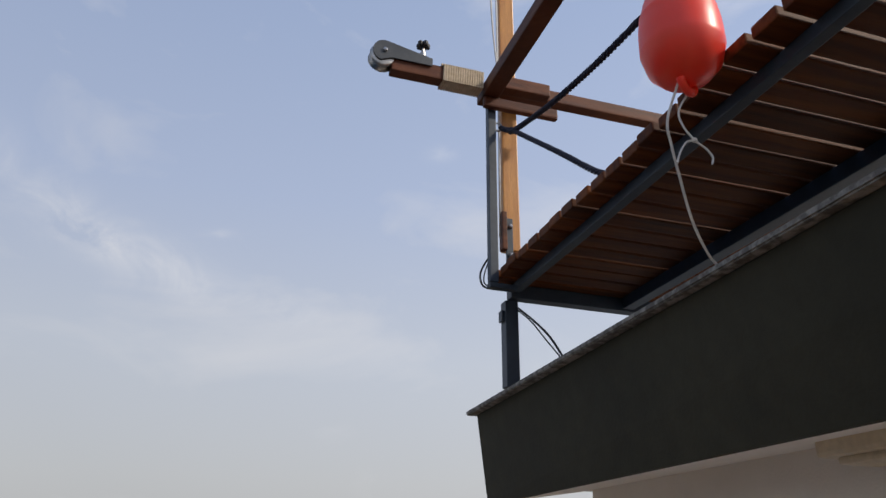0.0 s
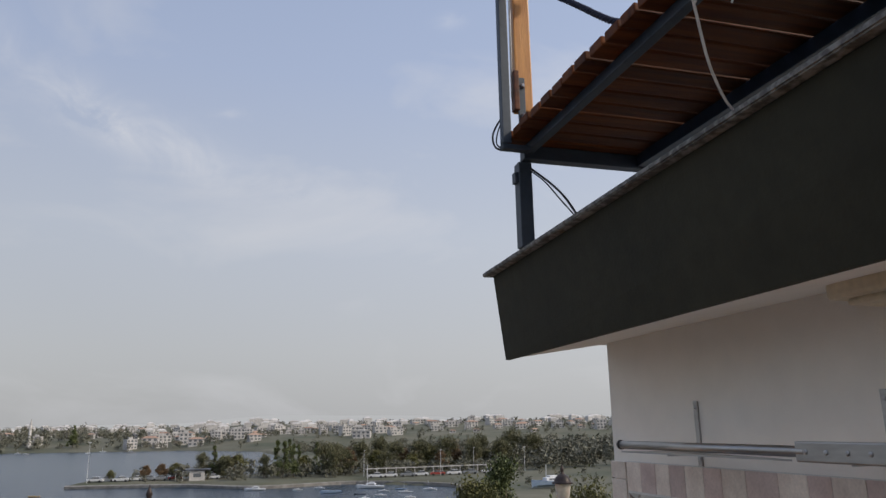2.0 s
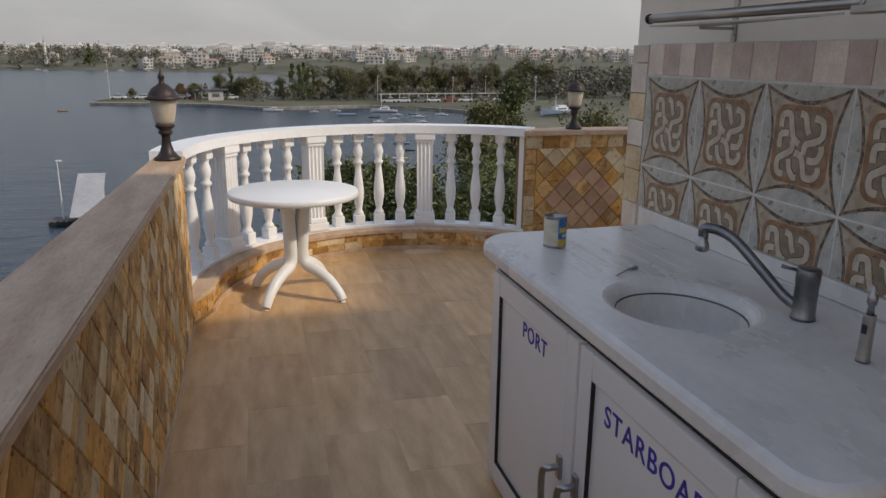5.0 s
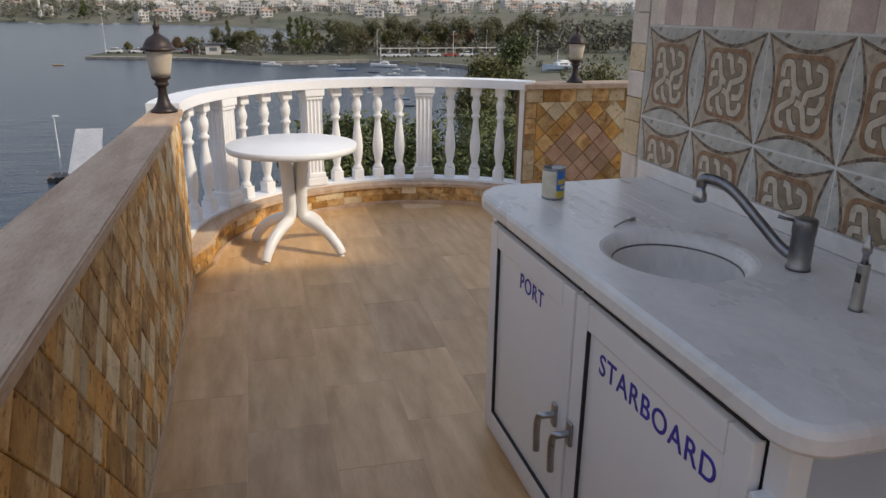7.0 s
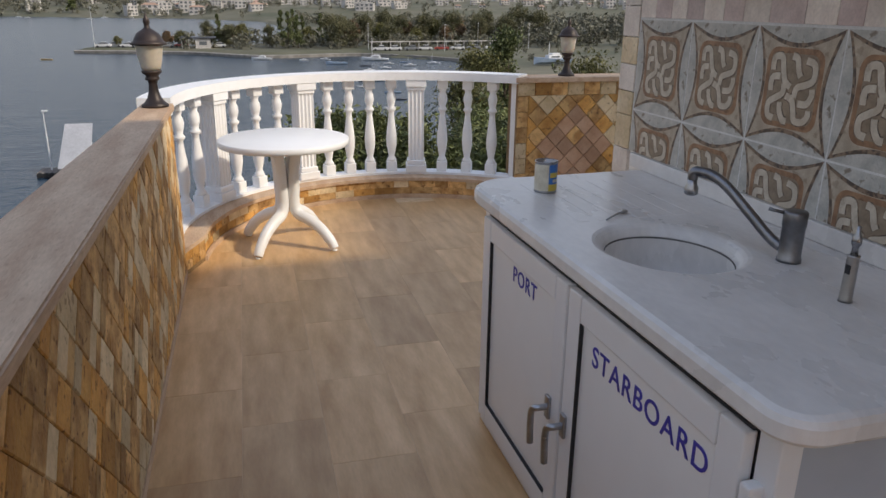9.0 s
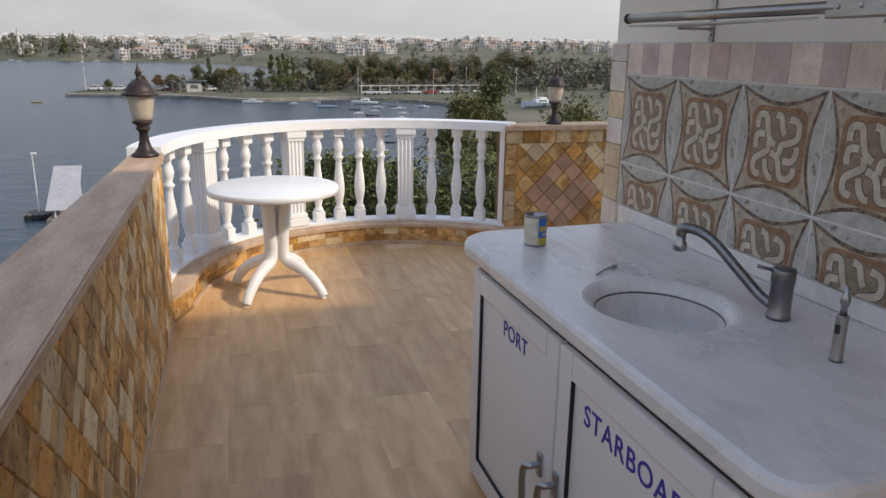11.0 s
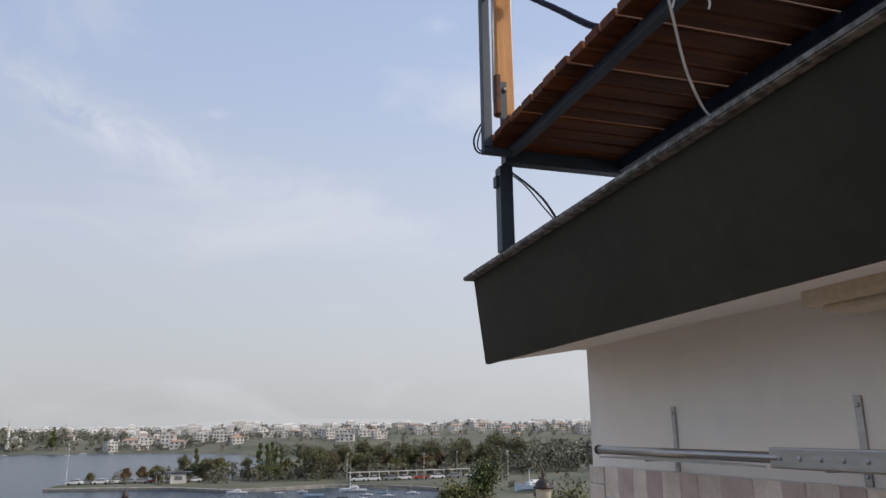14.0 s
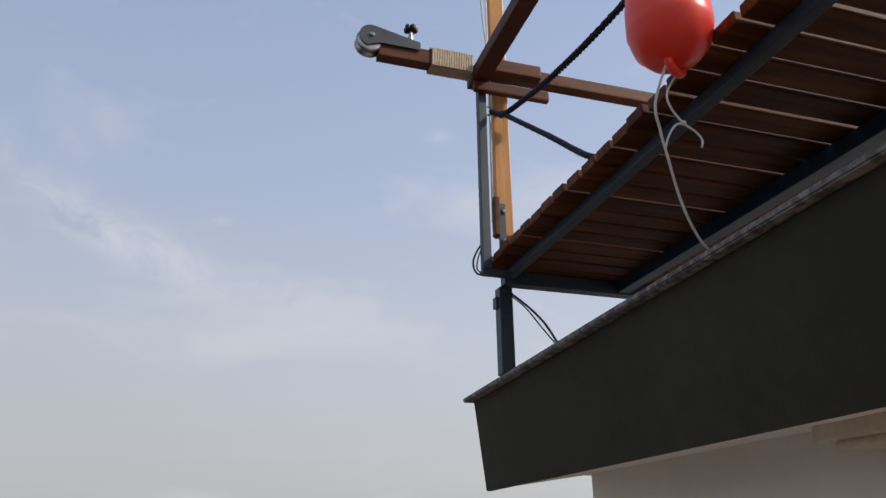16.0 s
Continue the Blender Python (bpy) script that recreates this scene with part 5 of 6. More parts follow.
for _ in range(420):
    y = rg.uniform(900, 1500)
    x = rg.uniform(-0.45, 0.95) * y
    z = land_z(x, y)
    w, d, h = rg.uniform(7, 15), rg.uniform(7, 11), rg.choice((3.5, 6.5, 9.0), p=(0.35, 0.45, 0.2))
    k = len(vs)
    vs += [(x - w / 2, y - d / 2, z - 3), (x + w / 2, y - d / 2, z - 3), (x + w / 2, y + d / 2, z - 3), (x - w / 2, y + d / 2, z - 3),
           (x - w / 2, y - d / 2, z + h), (x + w / 2, y - d / 2, z + h), (x + w / 2, y + d / 2, z + h), (x - w / 2, y + d / 2, z + h), (x - w * 0.2, y, z + h + 1.8), (x + w * 0.2, y, z + h + 1.8)]
    fs += [tuple(k + i for i in q) for q in ((0, 1, 5, 4), (1, 2, 6, 5), (2, 3, 7, 6), (3, 0, 4, 7), (4, 5, 9, 8), (6, 7, 8, 9), (5, 6, 9), (7, 4, 8))]
me = bpy.data.meshes.new("far_houses")
me.from_pydata(vs, [], fs)
me.materials.append(M_HWALL)
tagged(new("far_houses", me), "hundreds of small white houses on the far slope", "houses", kind="stuff")
tower = thing("minaret", (-205, 735, land_z(-205, 735)), "slim white minaret above the far shore", "minaret")
part("shaft", lathe(bmesh.new(), [(1.2, -2), (1.1, 13), (1.7, 13.5), (1.7, 14.4), (0.9, 14.5), (0.8, 18), (0.1, 22)], (-205, 735, land_z(-205, 735)), 12), M_HWALL, tower)

# boats
M_HULL_W = mat("white_gelcoat", (0.66, 0.67, 0.68), (0.74, 0.75, 0.76), 0.35, 1.0)
M_HULL_B = mat("blue_boat_paint", (0.22, 0.30, 0.42), (0.30, 0.38, 0.50), 0.4, 1.0)
M_HULL_D = mat("dark_boat_paint", (0.05, 0.055, 0.07), (0.09, 0.095, 0.11), 0.45, 1.0)
M_CABIN = mat("cabin_white", (0.62, 0.63, 0.65), (0.70, 0.71, 0.72), 0.5, 1.0)


def make_boat(at, length, hull_m, cabin, mast, label, group="moored boats", deg=0.0):
    b = thing("boat", at, label, "boat", group)
    L, W = length, length * 0.28
    bm = bmesh.new()
    secs = []
    for i in range(9):
        f = i / 8
        half = W / 2 * (math.sin(math.pi * min(1, 0.28 + f * 0.5)) if f < 0.6 else max(0.02, 1 - ((f - 0.6) / 0.4) ** 2.0))
        sheer = L * (0.085 + 0.05 * f * f)
        y = -L / 2 + L * f
        secs.append([bm.verts.new(v) for v in ((-half, y, sheer), (-half * 0.8, y, 0.02 * L), (0, y, -0.03 * L), (half * 0.8, y, 0.02 * L), (half, y, sheer), (half * 0.86, y, sheer - 0.012 * L), (-half * 0.86, y, sheer - 0.012 * L))])
    for p, q in zip(secs, secs[1:]):
        for k in range(7):
            bm.faces.new((p[k], p[(k + 1) % 7], q[(k + 1) % 7], q[k]))
    bm.faces.new(secs[0])
    bm.faces.new(secs[-1][::-1])

    def put(name, bm, m, lab=""):
        ob = link(name, bm, m, b, lab)
        return ob
    put("hull", bm, hull_m)
    if cabin:
        bm = slab(-W * 0.3, W * 0.3, -L * 0.2, L * 0.15, L * 0.08, L * 0.17, bevel=L * 0.012)
        box(bm, -W * 0.26, W * 0.26, -L * 0.16, L * 0.05, L * 0.17, L * 0.21, bevel=L * 0.01)
        c = put("cabin", bm, M_CABIN)
        for s in (-1, 1):
            link("window", slab(s * W * 0.3 - 0.01, s * W * 0.3 + 0.01, -L * 0.15, L * 0.08, L * 0.115, L * 0.15), M_HWIN, c)
    else:
        for f in (-0.22, 0.05):
            put("thwart", slab(-W * 0.42, W * 0.42, L * f, L * (f + 0.05), L * 0.075, L * 0.085), M_BARK)
    if mast:
        put("mast", tube(bmesh.new(), [(0, L * 0.1, L * 0.07), (0, L * 0.1, L * mast)], L * 0.008, 6), M_HULL_W)
    b.matrix_basis = pose(*at, 0, 0, deg)
    return b


bk = [make_boat((7.5, 194, SEA), 5.0, M_HULL_W, True, 0.0, "white motor boat moored off the spit", deg=80), make_boat((24, 178, SEA), 5.0, M_HULL_B, False, 0.0, "open pale blue rowing boat at its mooring", deg=95),
      make_boat((35, 188, SEA), 6.8, M_HULL_W, True, 0.8, "white fishing boat with a mast at its mooring", deg=75), make_boat((25, 138.5, SEA), 4.8, M_HULL_D, False, 0.0, "open dark wooden boat at its mooring", deg=100)]
for x, y, k, deg, s in ((17.5, 190, 0, 85, 0.8), (23, 192, 0, 70, 0.9), (29.5, 171, 3, 90, 0.9), (33, 165, 0, 80, 0.9), (30.5, 155, 3, 96, 1.0), (28.5, 160, 0, 100, 0.8), (35, 147.5, 0, 85, 0.9), (30, 146, 3, 92, 0.9),
                        (36, 176, 0, 70, 0.9), (40, 171, 2, 80, 0.8), (41, 180, 1, 75, 0.9), (22, 128, 0, 95, 0.8), (25, 119, 1, 88, 0.9), (24, 110, 3, 84, 0.8), (21, 101, 0, 92, 0.75), (23, 94, 1, 80, 0.8), (20, 88, 3, 99, 0.75),
                        (38, 158, 0, 88, 0.8), (47, 176, 2, 60, 0.8), (-140, 620, 0, 90, 1.3), (-150, 640, 2, 80, 1.2), (-95, 600, 0, 95, 1.3), (0, 590, 0, 100, 1.2), (-90, 635, 2, 90, 1.2), (-70, 632, 0, 70, 1.2)):
    s *= 0.6
    m = pose(x, y, SEA, 0, 0, deg) @ Matrix.Diagonal((s, s, s * 0.85, 1))
    copy_thing(bk[k], m).matrix_basis = m
M_YEL = mat("yellow_paint", (0.36, 0.25, 0.10), (0.48, 0.35, 0.17), 0.5, 1.0)
make_boat((-42, 198, SEA), 2.6, M_YEL, False, 0.0, "small faded yellow rowing boat on open water", deg=88)
fx, fy = polar(23.9, 168)
make_boat((fx, fy, land_z(fx, fy) + 0.6), 9.5, M_HULL_B, True, 0.45, "blue and white boat hauled out on the shore", "", deg=100)

# kiosk, poles and pergola on the spit


def pole(x, y, h, label, z=None, arms=1):
    z = land_z(x, y) if z is None else z
    p = thing("street_lamp", (x, y, z), label, "street lamp", "lamp posts by the water")
    part("pole", tube(bmesh.new(), [(x, y, z - 0.2), (x, y, z + h)], [0.07, 0.035], 8), M_HULL_W, p)
    for k in range(arms):
        part("head", slab(x - 0.1 - 0.3 * (k % 2), x + 0.1 + 0.25 * (1 - k % 2), y - 0.1, y + 0.1, z + h - 0.02, z + h + 0.1, bevel=0.03), M_HULL_W, p)
    return p


pole(-35.5, 226, 10.5, "tall pale light mast at the tip of the spit", arms=2)
for x, y in ((38, 214), (58, 205), (72, 218), (86, 212)):
    pole(x, y, 7.0, "pale street lamp along the waterfront")
kz = land_z(-7, 222)
kiosk = thing("kiosk", (-7, 222, kz), "small white waterfront kiosk with a dark roof", "kiosk")
part("wall", slab(-9, -5, 220.5, 224, kz, kz + 2.5), M_HWALL, kiosk)
part("roof", slab(-13, -3.5, 220, 225, kz + 2.7, kz + 3.0), M_HULL_D, kiosk)
for x in (-12.6, -10.8):
    part("post", slab(x, x + 0.15, 220.4, 220.55, kz, kz + 2.7), M_HWALL, kiosk)
part("window", slab(-8, -6, 220.44, 220.52, kz + 0.9, kz + 1.9), M_HWIN, kiosk)
pg = thing("pergola", (58, 212, land_z(58, 212)), "long white pergola along the harbour front", "pergola")
for i in range(16):
    x, y = 38 + i * 2.8, 209 + i * 0.35
    z = land_z(x, y)
    part("post", slab(x - 0.1, x + 0.1, y - 0.1, y + 0.1, z - 0.2, z + 2.2), M_HFLAT, pg)
z = land_z(58, 212)
part("beam", tube(bmesh.new(), [(37.5, 209, z + 2.25), (80.5, 214.3, z + 2.25)], 0.13, 6), M_HFLAT, pg)
bm = bmesh.new()
edge = [Vector((x, y, SEA + 0.35)) for x, y in COAST[7:13]]
tube(bm, smooth_line(edge, 6), 0.62, 4)
tagged(link("quay", bm, mat("grey_rubble_stone", (0.20, 0.185, 0.165), (0.32, 0.30, 0.27), 0.9, 0.8)), "pale stone embankment along the water's edge", "quay", kind="structure")

# parked cars


def make_car(at, deg, paint, label):
    """A small saloon: rounded body, glazed cabin, four wheels."""
    c = thing("parked_car", (0, 0, 0), label, "car", "cars parked by the water")

    def along(prof, half, name, m, bevel):
        bm = bmesh.new()
        a = [bm.verts.new((-half, y, z)) for y, z in prof]
        b = [bm.verts.new((half, y, z)) for y, z in prof]
        bm.faces.new(a)
        bm.faces.new(b[::-1])
        for i in range(len(a)):
            bm.faces.new((a[i], b[i], b[(i + 1) % len(a)], a[(i + 1) % len(a)]))
        bmesh.ops.recalc_face_normals(bm, faces=bm.faces)
        bmesh.ops.bevel(bm, geom=list(bm.edges), offset=bevel, segments=2, affect="EDGES")
        part(name, bm, m, c)
    along([(-2.1, 0.3), (2.1, 0.3), (2.1, 0.75), (1.2, 0.92), (-1.6, 0.98), (-2.1, 0.85)], 0.85, "body", paint, 0.08)
    along([(-1.5, 0.97), (1.15, 0.93), (0.45, 1.38), (-1.0, 1.40)], 0.72, "cabin", M_HWIN, 0.05)
    along([(-1.0, 1.41), (0.45, 1.39), (0.40, 1.45), (-0.95, 1.46)], 0.68, "roof", paint, 0.02)
    for x in (-0.78, 0.78):
        for y in (-1.35, 1.3):
            part("wheel", lathe(bmesh.new(), [(0.2, -0.1), (0.31, -0.09), (0.31, 0.09), (0.2, 0.1)], (0, 0, 0), 14, m=pose(x, y, 0.31, 0, 90, 0)), M_BLACK, c)
    c.matrix_basis = pose(*at, 0, 0, deg)
    return c


PAINTS = [mat("white_car_paint", (0.62, 0.62, 0.62), (0.68, 0.68, 0.68), 0.3, 1.0), mat("grey_car_paint", (0.20, 0.21, 0.22), (0.25, 0.26, 0.27), 0.3, 1.0), mat("red_car_paint", (0.30, 0.05, 0.04), (0.36, 0.07, 0.05), 0.3, 1.0)]
cars = [make_car((-27 + 7 * k, 226.5, land_z(-27 + 7 * k, 226.5)), 85 + 4 * k, PAINTS[k], "%s car parked on the waterfront" % w) for k, w in enumerate(("white", "dark grey", "dull red"))]
for x, y, k, deg in ((-33.5, 227.0, 0, 80), (-31, 229.0, 1, 95), (-23.5, 227.5, 0, 88), (-17.0, 226.0, 1, 92), (-3, 224.5, 0, 86), (40, 206.5, 0, 78), (44, 206.8, 0, 80), (49, 207.2, 1, 82), (53, 207.8, 0, 79),
                     (58, 208.2, 2, 81), (63, 208.8, 0, 82), (68, 209.6, 1, 80), (74, 210.4, 0, 83)):
    copy_thing(cars[k], pose(x, y, land_z(x, y), 0, 0, deg))
mx, my = -154.3, 690.0
mz = land_z(mx, my)
minaret = thing("minaret", (mx, my, mz), "slender white minaret standing over the far shore", "tower")
part("shaft", lathe(bmesh.new(), [(1.5, -1), (1.5, 5), (1.1, 6), (1.0, 15), (1.0, 18)], (mx, my, mz), 14), M_HWALL, minaret)
part("balcony", lathe(bmesh.new(), [(1.0, 14.6), (1.7, 15.2), (1.7, 16.0), (1.0, 16.01)], (mx, my, mz), 14), M_HWALL, minaret)
part("spire", lathe(bmesh.new(), [(1.15, 18), (0.6, 20.5), (0.05, 23.5)], (mx, my, mz), 14), M_HFLAT, minaret)

# jetty with canopy and lamp, below the terrace
M_PLANK = mat("weathered_planks", (0.12, 0.10, 0.085), (0.20, 0.17, 0.14), 0.9, 2.0, stretch=(4, 0.4, 1))
jetty = thing("floating_jetty", (-13.5, 66, SEA), "small floating jetty of dark weathered planks", "jetty")
part("pontoon", slab(-16.0, -14.2, 65.6, 67.9, SEA - 0.3, SEA + 0.35, bevel=0.05), M_PLANK, jetty)
part("pontoon", slab(-13.95, -11.55, 63.6, 67.5, SEA - 0.3, SEA + 0.35, bevel=0.05), M_PLANK, jetty)
part("gangplank", slab(-14.6, -13.6, 66.2, 66.8, SEA + 0.352, SEA + 0.40, bevel=0.01), M_PLANK, jetty)
for i in range(4):
    part("tyre", lathe(bmesh.new(), [(0.14, -0.07), (0.24, -0.05), (0.24, 0.05), (0.14, 0.07)], (0, 0, 0), 14, m=pose(-15.7 + i * 0.45, 65.5, SEA + 0.2, 90, 0, 0)), M_BLACK, jetty)
pole(-15.1, 67.0, 4.85, "white lamp post standing on the jetty", SEA + 0.35)
canopy = thing("canopy", (-12.6, 66, SEA + 0.35), "sloping pale corrugated shelter roof on the jetty", "canopy")
# white sheet greyed: the shade on its side is put into the colour
M_CANOPY = mat("shade_greyed_sheet", (0.34, 0.35, 0.38), (0.42, 0.43, 0.46), 0.5, 0.6)
bm = bmesh.new()
lines = []
for i in range(57):
    f, up = i / 56, 0.02 * (i % 2)
    x0, x1 = -14.05 + 2.45 * f, -13.65 + 2.13 * f
    lines.append([bm.verts.new(p) for p in ((x0, 64.2, -11.53 + up), (x1, 67.2, -8.40 + up), (x1, 67.2, -8.43 + up), (x0, 64.2, -11.56 + up))])
for p, q in zip(lines, lines[1:]):
    for k in range(4):
        bm.faces.new((p[k], q[k], q[(k + 1) % 4], p[(k + 1) % 4]))
part("sheet", bm, M_CANOPY, canopy)
for x in (-13.4, -11.8):
    for y in (64.5, 67.0):
        part("post", slab(x - 0.06, x + 0.06, y - 0.06, y + 0.06, SEA + 0.35, -11.58 + (y - 64.2) * 1.04), M_HULL_W, canopy)
part("side_sheet", slab(-13.55, -13.51, 64.4, 67.0, SEA + 0.351, -11.42), M_HULL_D, canopy, "dark side boarding")

# ---- patterned wall tiles over the counter ----
M_TILE = mat("grey_stone_glaze", (0.36, 0.355, 0.32), (0.53, 0.51, 0.455), 0.35, 20, spread=(0.35, 0.6), third=(0.29, 0.28, 0.28), pits=0.8)
M_T_DARK = mat("umber_glaze", (0.08, 0.055, 0.040), (0.24, 0.165, 0.11), 0.4, 75, spread=(0.42, 0.56))
M_T_FIELD = mat("sand_glaze", (0.36, 0.29, 0.21), (0.50, 0.42, 0.32), 0.4, 25, pits=0.4)
M_T_BROWN = mat("rust_glaze", (0.20, 0.105, 0.055), (0.36, 0.20, 0.105), 0.4, 30, pits=0.5)
M_T_DULL = mat("dull_brown_glaze", (0.20, 0.15, 0.10), (0.31, 0.235, 0.16), 0.35, 30)
M_T_KNOT = mat("cream_glaze", (0.46, 0.39, 0.30), (0.60, 0.53, 0.42), 0.35, 30, pits=0.3)
TS = 0.33


def star(s, corner_in, bow, n=10):
    """A square whose sides bow inwards, as (u, v) round its centre."""
    c = s / 2 - corner_in
    cs = [(-c, -c), (c, -c), (c, c), (-c, c)]
    out = []
    for i in range(4):
        a, b = cs[i], cs[(i + 1) % 4]
        for k in range(n):
            t = k / n
            x, y = a[0] + (b[0] - a[0]) * t, a[1] + (b[1] - a[1]) * t
            f = bow * math.sin(math.pi * t)
            nx, ny = -(b[1] - a[1]), b[0] - a[0]
            q = math.hypot(nx, ny)
            out.append((x + nx / q * f, y + ny / q * f))
    return out


def rounded(h, r, n=5):
    out = []
    for cx, cy, a0 in ((h - r, h - r, 0), (-h + r, h - r, 90), (-h + r, -h + r, 180), (h - r, -h + r, 270)):
        out += corner(cx, cy, r, a0, a0 + 90, n)
    return out


def ribbon(pts, w):
    line = smooth_line([(u, v, 0) for u, v in pts], 5)
    left, right = [], []
    for i, p in enumerate(line):
        d = (line[min(i + 1, len(line) - 1)] - line[max(i - 1, 0)]).normalized()
        nx, ny = -d.y, d.x
        left.append((p.x + nx * w, p.y + ny * w))
        right.append((p.x - nx * w, p.y - ny * w))
    return left + right[::-1]


K = [[(-0.080, 0.045), (-0.078, 0.078), (-0.050, 0.082), (-0.040, 0.055), (-0.028, 0.020), (-0.004, 0.004)],
     [(-0.010, 0.086), (0.010, 0.080), (0.020, 0.050), (0.030, 0.034)],
     [(0.045, 0.078), (0.076, 0.068), (0.078, 0.030), (0.050, 0.014), (0.022, 0.004), (0.016, -0.022)],
     [(-0.080, -0.012), (-0.078, 0.024), (-0.048, 0.030)],
     [(-0.030, 0.012), (-0.030, -0.014), (-0.056, -0.030), (-0.080, -0.046), (-0.078, -0.078), (-0.054, -0.086)],
     [(-0.036, -0.040), (-0.032, -0.064), (-0.016, -0.086), (0.0, -0.088)],
     [(-0.016, -0.020), (0.010, -0.030), (0.022, -0.060), (0.030, -0.082), (0.060, -0.082), (0.076, -0.066), (0.076, -0.050)],
     [(0.034, -0.036), (0.066, -0.034), (0.080, -0.010), (0.078, 0.006)]]


def tile_poly(bm, poly, w0, w1, vcut):
    if vcut is not None:
        poly = clip(poly, -1, 1, vcut, 1)
    if len(poly) < 3:
        return
    lo = [bm.verts.new((-w0, -u, v)) for u, v in poly]
    hi = [bm.verts.new((-w1, -u, v)) for u, v in poly]
    n = len(poly)
    bm.faces.new(hi)
    for i in range(n):
        bm.faces.new((lo[i], lo[(i + 1) % n], hi[(i + 1) % n], hi[i]))


def tile_set(vcut):
    out = []
    h = TS / 2 - 0.003
    for name, polys, w0, w1, m in (("glaze", [[(-h, -h), (h, -h), (h, h), (-h, h)]], 0.0, 0.008, M_TILE), ("border", [star(TS, 0.004, 0.040)], 0.0079, 0.0086, M_T_DARK),
                                   ("field", [star(TS, 0.018, 0.038)], 0.0085, 0.0090, M_T_FIELD), ("ground", [rounded(0.108, 0.036)], 0.0089, 0.0092, M_T_BROWN), ("inner_ground", [rounded(0.093, 0.03)], 0.0091, 0.0094, M_T_DULL),
                                   ("knot_outline", [ribbon(k, 0.0128) for k in K], 0.0093, 0.0097, M_T_DARK), ("knot", [ribbon(k, 0.0094) for k in K], 0.0096, 0.0103, M_T_KNOT)):
        bm = bmesh.new()
        for p in polys:
            tile_poly(bm, p, w0, w1, vcut)
        me = bpy.data.meshes.new(name)
        bm.to_mesh(me)
        bm.free()
        me.materials.append(m)
        out.append((name, me))
    return out


whole, cut = tile_set(None), tile_set(0.974 - 0.968)
for row, zc, meshes in ((0, 1.298, whole), (1, 0.968, cut)):
    for col in range(7):
        yc = 2.53 - TS * (col + 0.5)
        root = None
        for name, me in meshes:
            ob = new("tile" if root is None else name, me)
            if root is None:
                root = ob
                ob.parent = wall_kitchen
                ob.matrix_basis = Matrix.Translation((1.484, yc, zc))
            else:
                ob.parent = root
M_TGROUT = mat("white_tile_grout", (0.62, 0.61, 0.58), (0.70, 0.69, 0.66), 0.8, 20)
part("grout", slab(1.4768, 1.4849, 0.22, 2.534, 0.973, 1.577), M_TGROUT, wall_kitchen)
# band of pink and cream marble pieces
M_PINK = mat("pink_marble", (0.50, 0.375, 0.335), (0.68, 0.55, 0.50), 0.35, 14, vary=0.2, spread=(0.3, 0.7))
M_BEIGE = mat("cream_marble", (0.64, 0.54, 0.46), (0.78, 0.69, 0.60), 0.3, 12, vary=0.12)
ys = [2.53, 2.43, 2.329, 2.238, 2.145, 2.041, 1.947, 1.832, 1.694, 1.58, 1.496, 1.386, 1.305, 1.20, 1.10, 1.0, 0.88, 0.78, 0.66, 0.55, 0.45, 0.33, 0.22]
for i, (a, b) in enumerate(zip(ys, ys[1:])):
    part("marble_tile", slab(1.474, 1.4805, b + 0.001, a - 0.001, 1.468, 1.574, bevel=0.0012), (M_BEIGE, M_PINK)[i % 2] if i not in (7, 9) else M_PINK, wall_kitchen)
M_CREAMST = mat("cream_corner_stone", (0.60, 0.45, 0.26), (0.76, 0.62, 0.42), 0.7, 8, bump=0.35, bump_scale=50, vary=0.12, pits=0.3)
# corner stones at the wall's end
rng = random.Random(31)
z = 0.0
while z < 1.56:
    h = rng.uniform(0.085, 0.13)
    z1 = min(z + h, 1.575)
    part("corner_stone", slab(1.472, 1.62, 2.536, 2.649, z + 0.0015, z1 - 0.0015, bevel=0.003), rng.choice((M_CREAMST, M_BEIGE, M_CREAMST, M_CREAMST)), wall_kitchen)
    z = z1

# ---- stone facing of parapet, plinth and pier ----
rng = random.Random(17)


def diamonds(parent, u0, u1, v0, v1, side, place, choose):
    r = side / math.sqrt(2)
    n = 0
    for i in range(int((u1 - u0) / r) + 4):
        for j in range(int((v1 - v0) / r) + 4):
            if (i + j) % 2:
                continue
            cu, cv = u0 + (i - 1) * r, v0 + (j - 1) * r
            poly = clip([(cu - r, cv), (cu, cv - r), (cu + r, cv), (cu, cv + r)], u0, u1, v0, v1)
            if len(poly) < 3:
                continue
            area = abs(sum(a[0] * b[1] - b[0] * a[1] for a, b in zip(poly, poly[1:] + poly[:1]))) / 2
            if area < 0.0008:
                continue
            piece("stone", poly, rng.uniform(0.007, 0.013), choose(cu, cv), parent, place)
            n += 1
    return n


COURSE = 0.107
for k in range(10, 36):
    n0, n1 = k * COURSE, (k + 1) * COURSE
    t = -0.8 + rng.uniform(0, 0.1)
    while t < 3.2:
        t1 = t + rng.choice((0.045, 0.06, 0.075, 0.10, 0.13, 0.16))
        poly = [((n + d) / math.sqrt(2), (n - d) / math.sqrt(2)) for d, n in ((t, n0), (t1, n0), (t1, n1), (t, n1))]
        poly = clip(poly, 0.80, Y_END, 0.041, 0.934)
        if len(poly) > 2 and abs(sum(a[0] * b[1] - b[0] * a[1] for a, b in zip(poly, poly[1:] + poly[:1]))) > 0.0016:
            piece("stone", poly, rng.uniform(0.009, 0.012), pick_stone(rng), parapet, lambda u, v, w: (par_in(u) + 0.0005 + w, u, v), gap=0.0016)
        t = t1
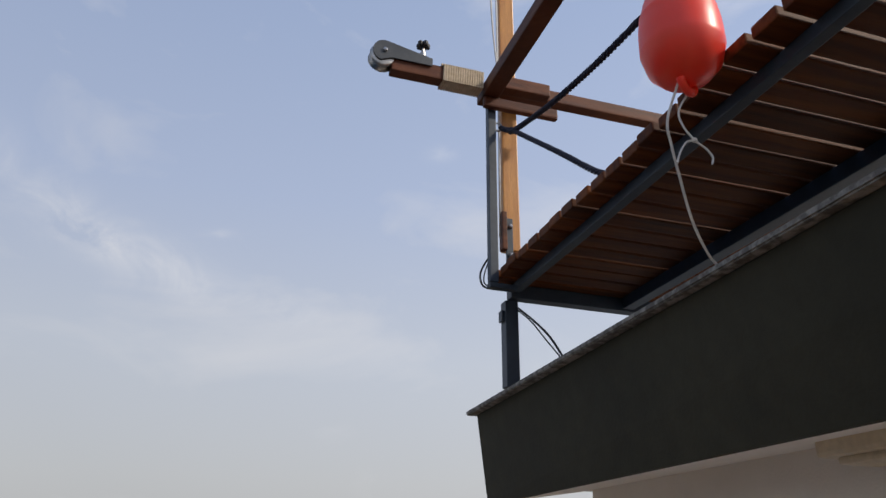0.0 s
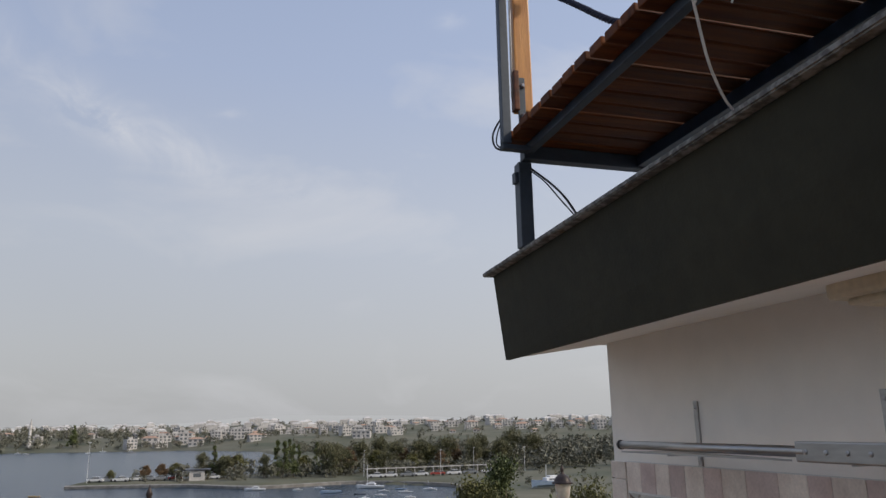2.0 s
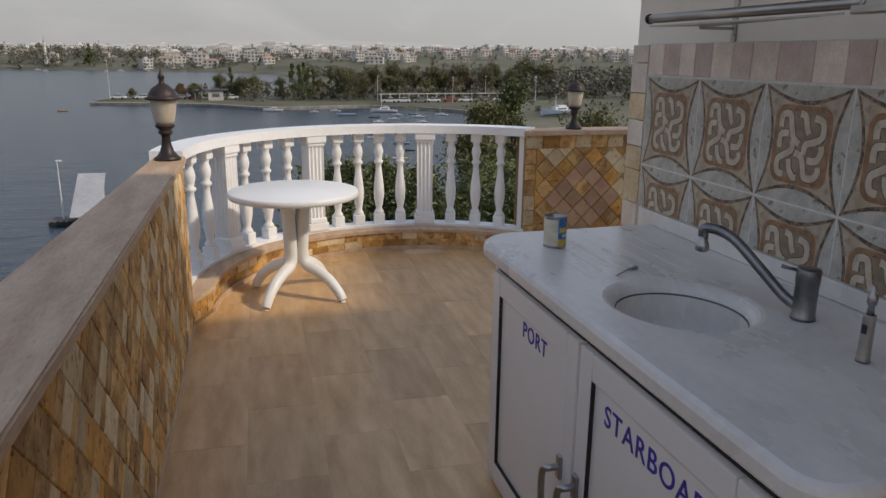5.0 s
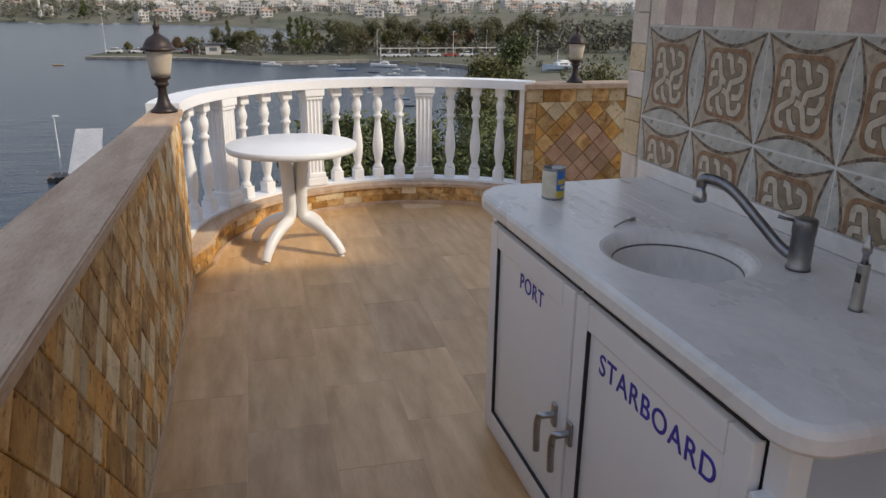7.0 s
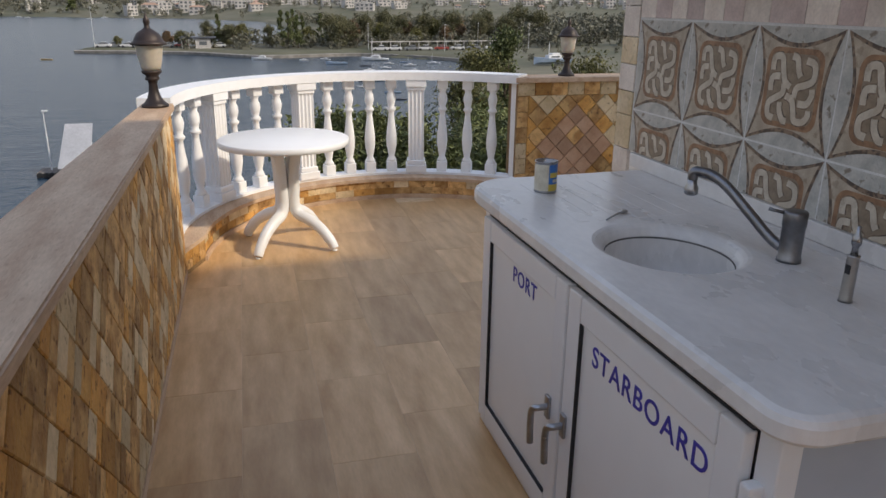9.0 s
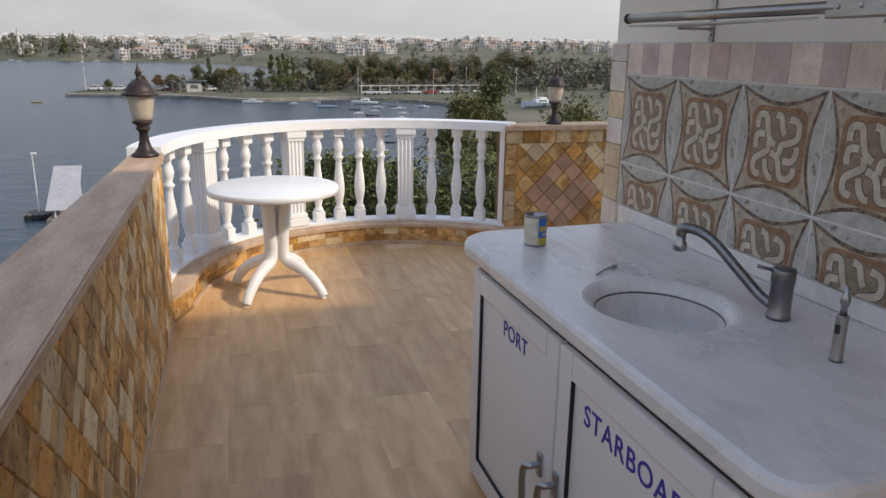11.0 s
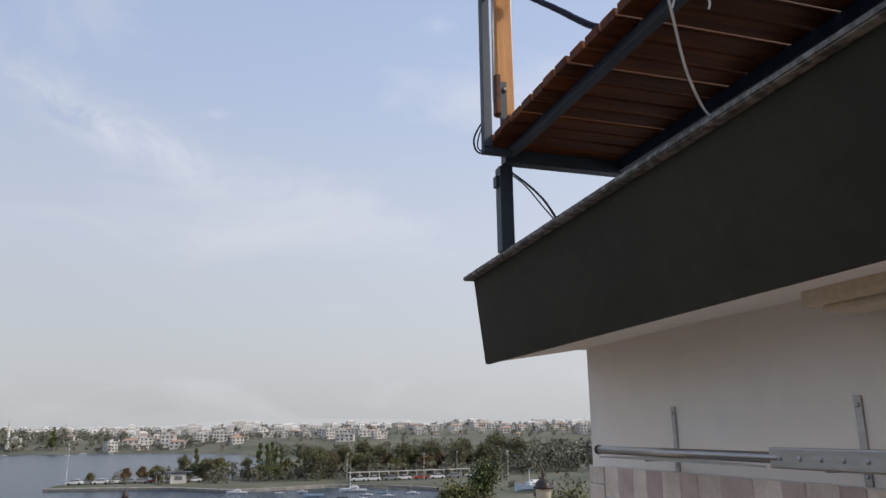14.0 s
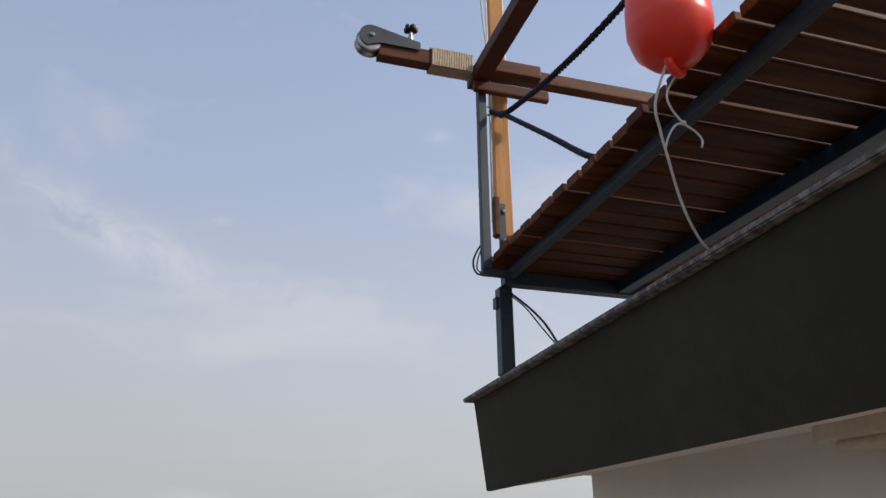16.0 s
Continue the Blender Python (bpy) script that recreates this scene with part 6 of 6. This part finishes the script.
for j in range(6):
    z0, z1 = j * 0.156, min(0.934, (j + 1) * 0.156)
    piece("stone", [(par_out(Y_END) + 0.03, z0), (par_in(Y_END), z0), (par_in(Y_END), z1), (par_out(Y_END) + 0.03, z1)], 0.01, pick_stone(rng), parapet, lambda u, v, w: (u, Y_END + w, v))


def pier_choose(u, v):
    d = abs(u - 2.63) + abs(v - 0.44)
    if d < 0.08:
        return M_STONE
    return M_STONE_ROSE if d < 0.30 else pick_stone(rng)


PL = lambda u, v, w: (u, 5.405 - w, v)  # noqa: E731
diamonds(pier, 2.22, 3.06, 0.09, 0.83, 0.118, PL, pier_choose)
for x0, x1, z0, z1 in [(2.13, 2.22, 0.09 + k * 0.123, 0.09 + (k + 1) * 0.123) for k in range(6)] + [(3.06, 3.15, 0.09 + k * 0.123, 0.09 + (k + 1) * 0.123) for k in range(6)] + \
        [(2.13 + k * 0.14, 2.13 + (k + 1) * 0.14, 0.83, 0.931) for k in range(7)] + [(2.13 + k * 0.14, 2.13 + (k + 1) * 0.14, 0.0, 0.09) for k in range(7)]:
    piece("stone", [(x0, z0), (x1, z0), (x1, z1), (x0, z1)], rng.uniform(0.007, 0.012), pick_stone(rng), pier, PL)
for row in range(2):
    a = 33.0 + row * 2.5
    while a < 176:
        w = rng.uniform(4.0, 7.5)
        b = min(a + w, 177)

        def bend(u, v, wd):
            t = radians(u)
            r = R_PL + 0.012 - wd
            return (CX + r * math.cos(t), CY + r * math.sin(t), v)
        z0, z1 = (0.03, 0.083) if row == 0 else (0.083, 0.138)
        k = radians(1) * R_PL
        piece("stone", [(p[0] / k, p[1]) for p in shrink([(a * k, z0), (b * k, z0), (b * k, z1), (a * k, z1)], 0.001)], rng.uniform(0.006, 0.011), pick_stone(rng), plinth, bend, gap=0.0)
        a = b

for k in range(3):
    for z0, z1 in ((0.03, 0.083), (0.083, 0.138)):
        piece("stone", [(k * 0.09, z0), ((k + 1) * 0.09, z0), ((k + 1) * 0.09, z1), (k * 0.09, z1)], rng.uniform(0.006, 0.011), pick_stone(rng), plinth,
              lambda u, v, w: (-0.232 - 0.377 * u + 0.926 * w, 4.453 - 0.926 * u - 0.377 * w, v))

# ---- floor tiles ----
rng = random.Random(9)
FLOOR_TURN = 0.017   # the courses run with the parapet
STARTS = (0.25, 0.387, 0.085, 0.372, 0.03, 0.33, 0.12, 0.42, 0.2, 0.5, 0.05, 0.35)
TW, TL = 0.30, 0.60
bm = slab(-TW / 2 + 0.0005, TW / 2 - 0.0005, -TL / 2 + 0.0005, TL / 2 - 0.0005, -0.0118, 0.0, bevel=0.0006)
tile_me = bpy.data.meshes.new("floor_tile")
bm.to_mesh(tile_me)
bm.free()
tile_me.materials.append(M_FLOOR)
for ci, start in enumerate(STARTS):
    for k in range(-7, 10):
        yc = start + (k + 0.5) * TL
        xc = -0.645 + (ci + 0.5) * TW + FLOOR_TURN * (yc - 3.0)
        if yc < -3.3 or yc > 5.75 or (xc > 1.45 and -1.3 < yc < 2.6) or (xc > 2.4 and yc > 5.3) or (xc < -0.3 and yc > 4.3):
            continue
        if yc > CY and math.hypot(xc - CX, yc - 0.15 - CY) > R_PL + 0.12:
            continue
        ob = new("floor_tile", tile_me)
        ob.parent = floor
        ob.matrix_basis = Matrix.Translation((xc, yc, rng.uniform(-0.0005, 0.0))) @ Matrix.Rotation(-FLOOR_TURN, 4, "Z")
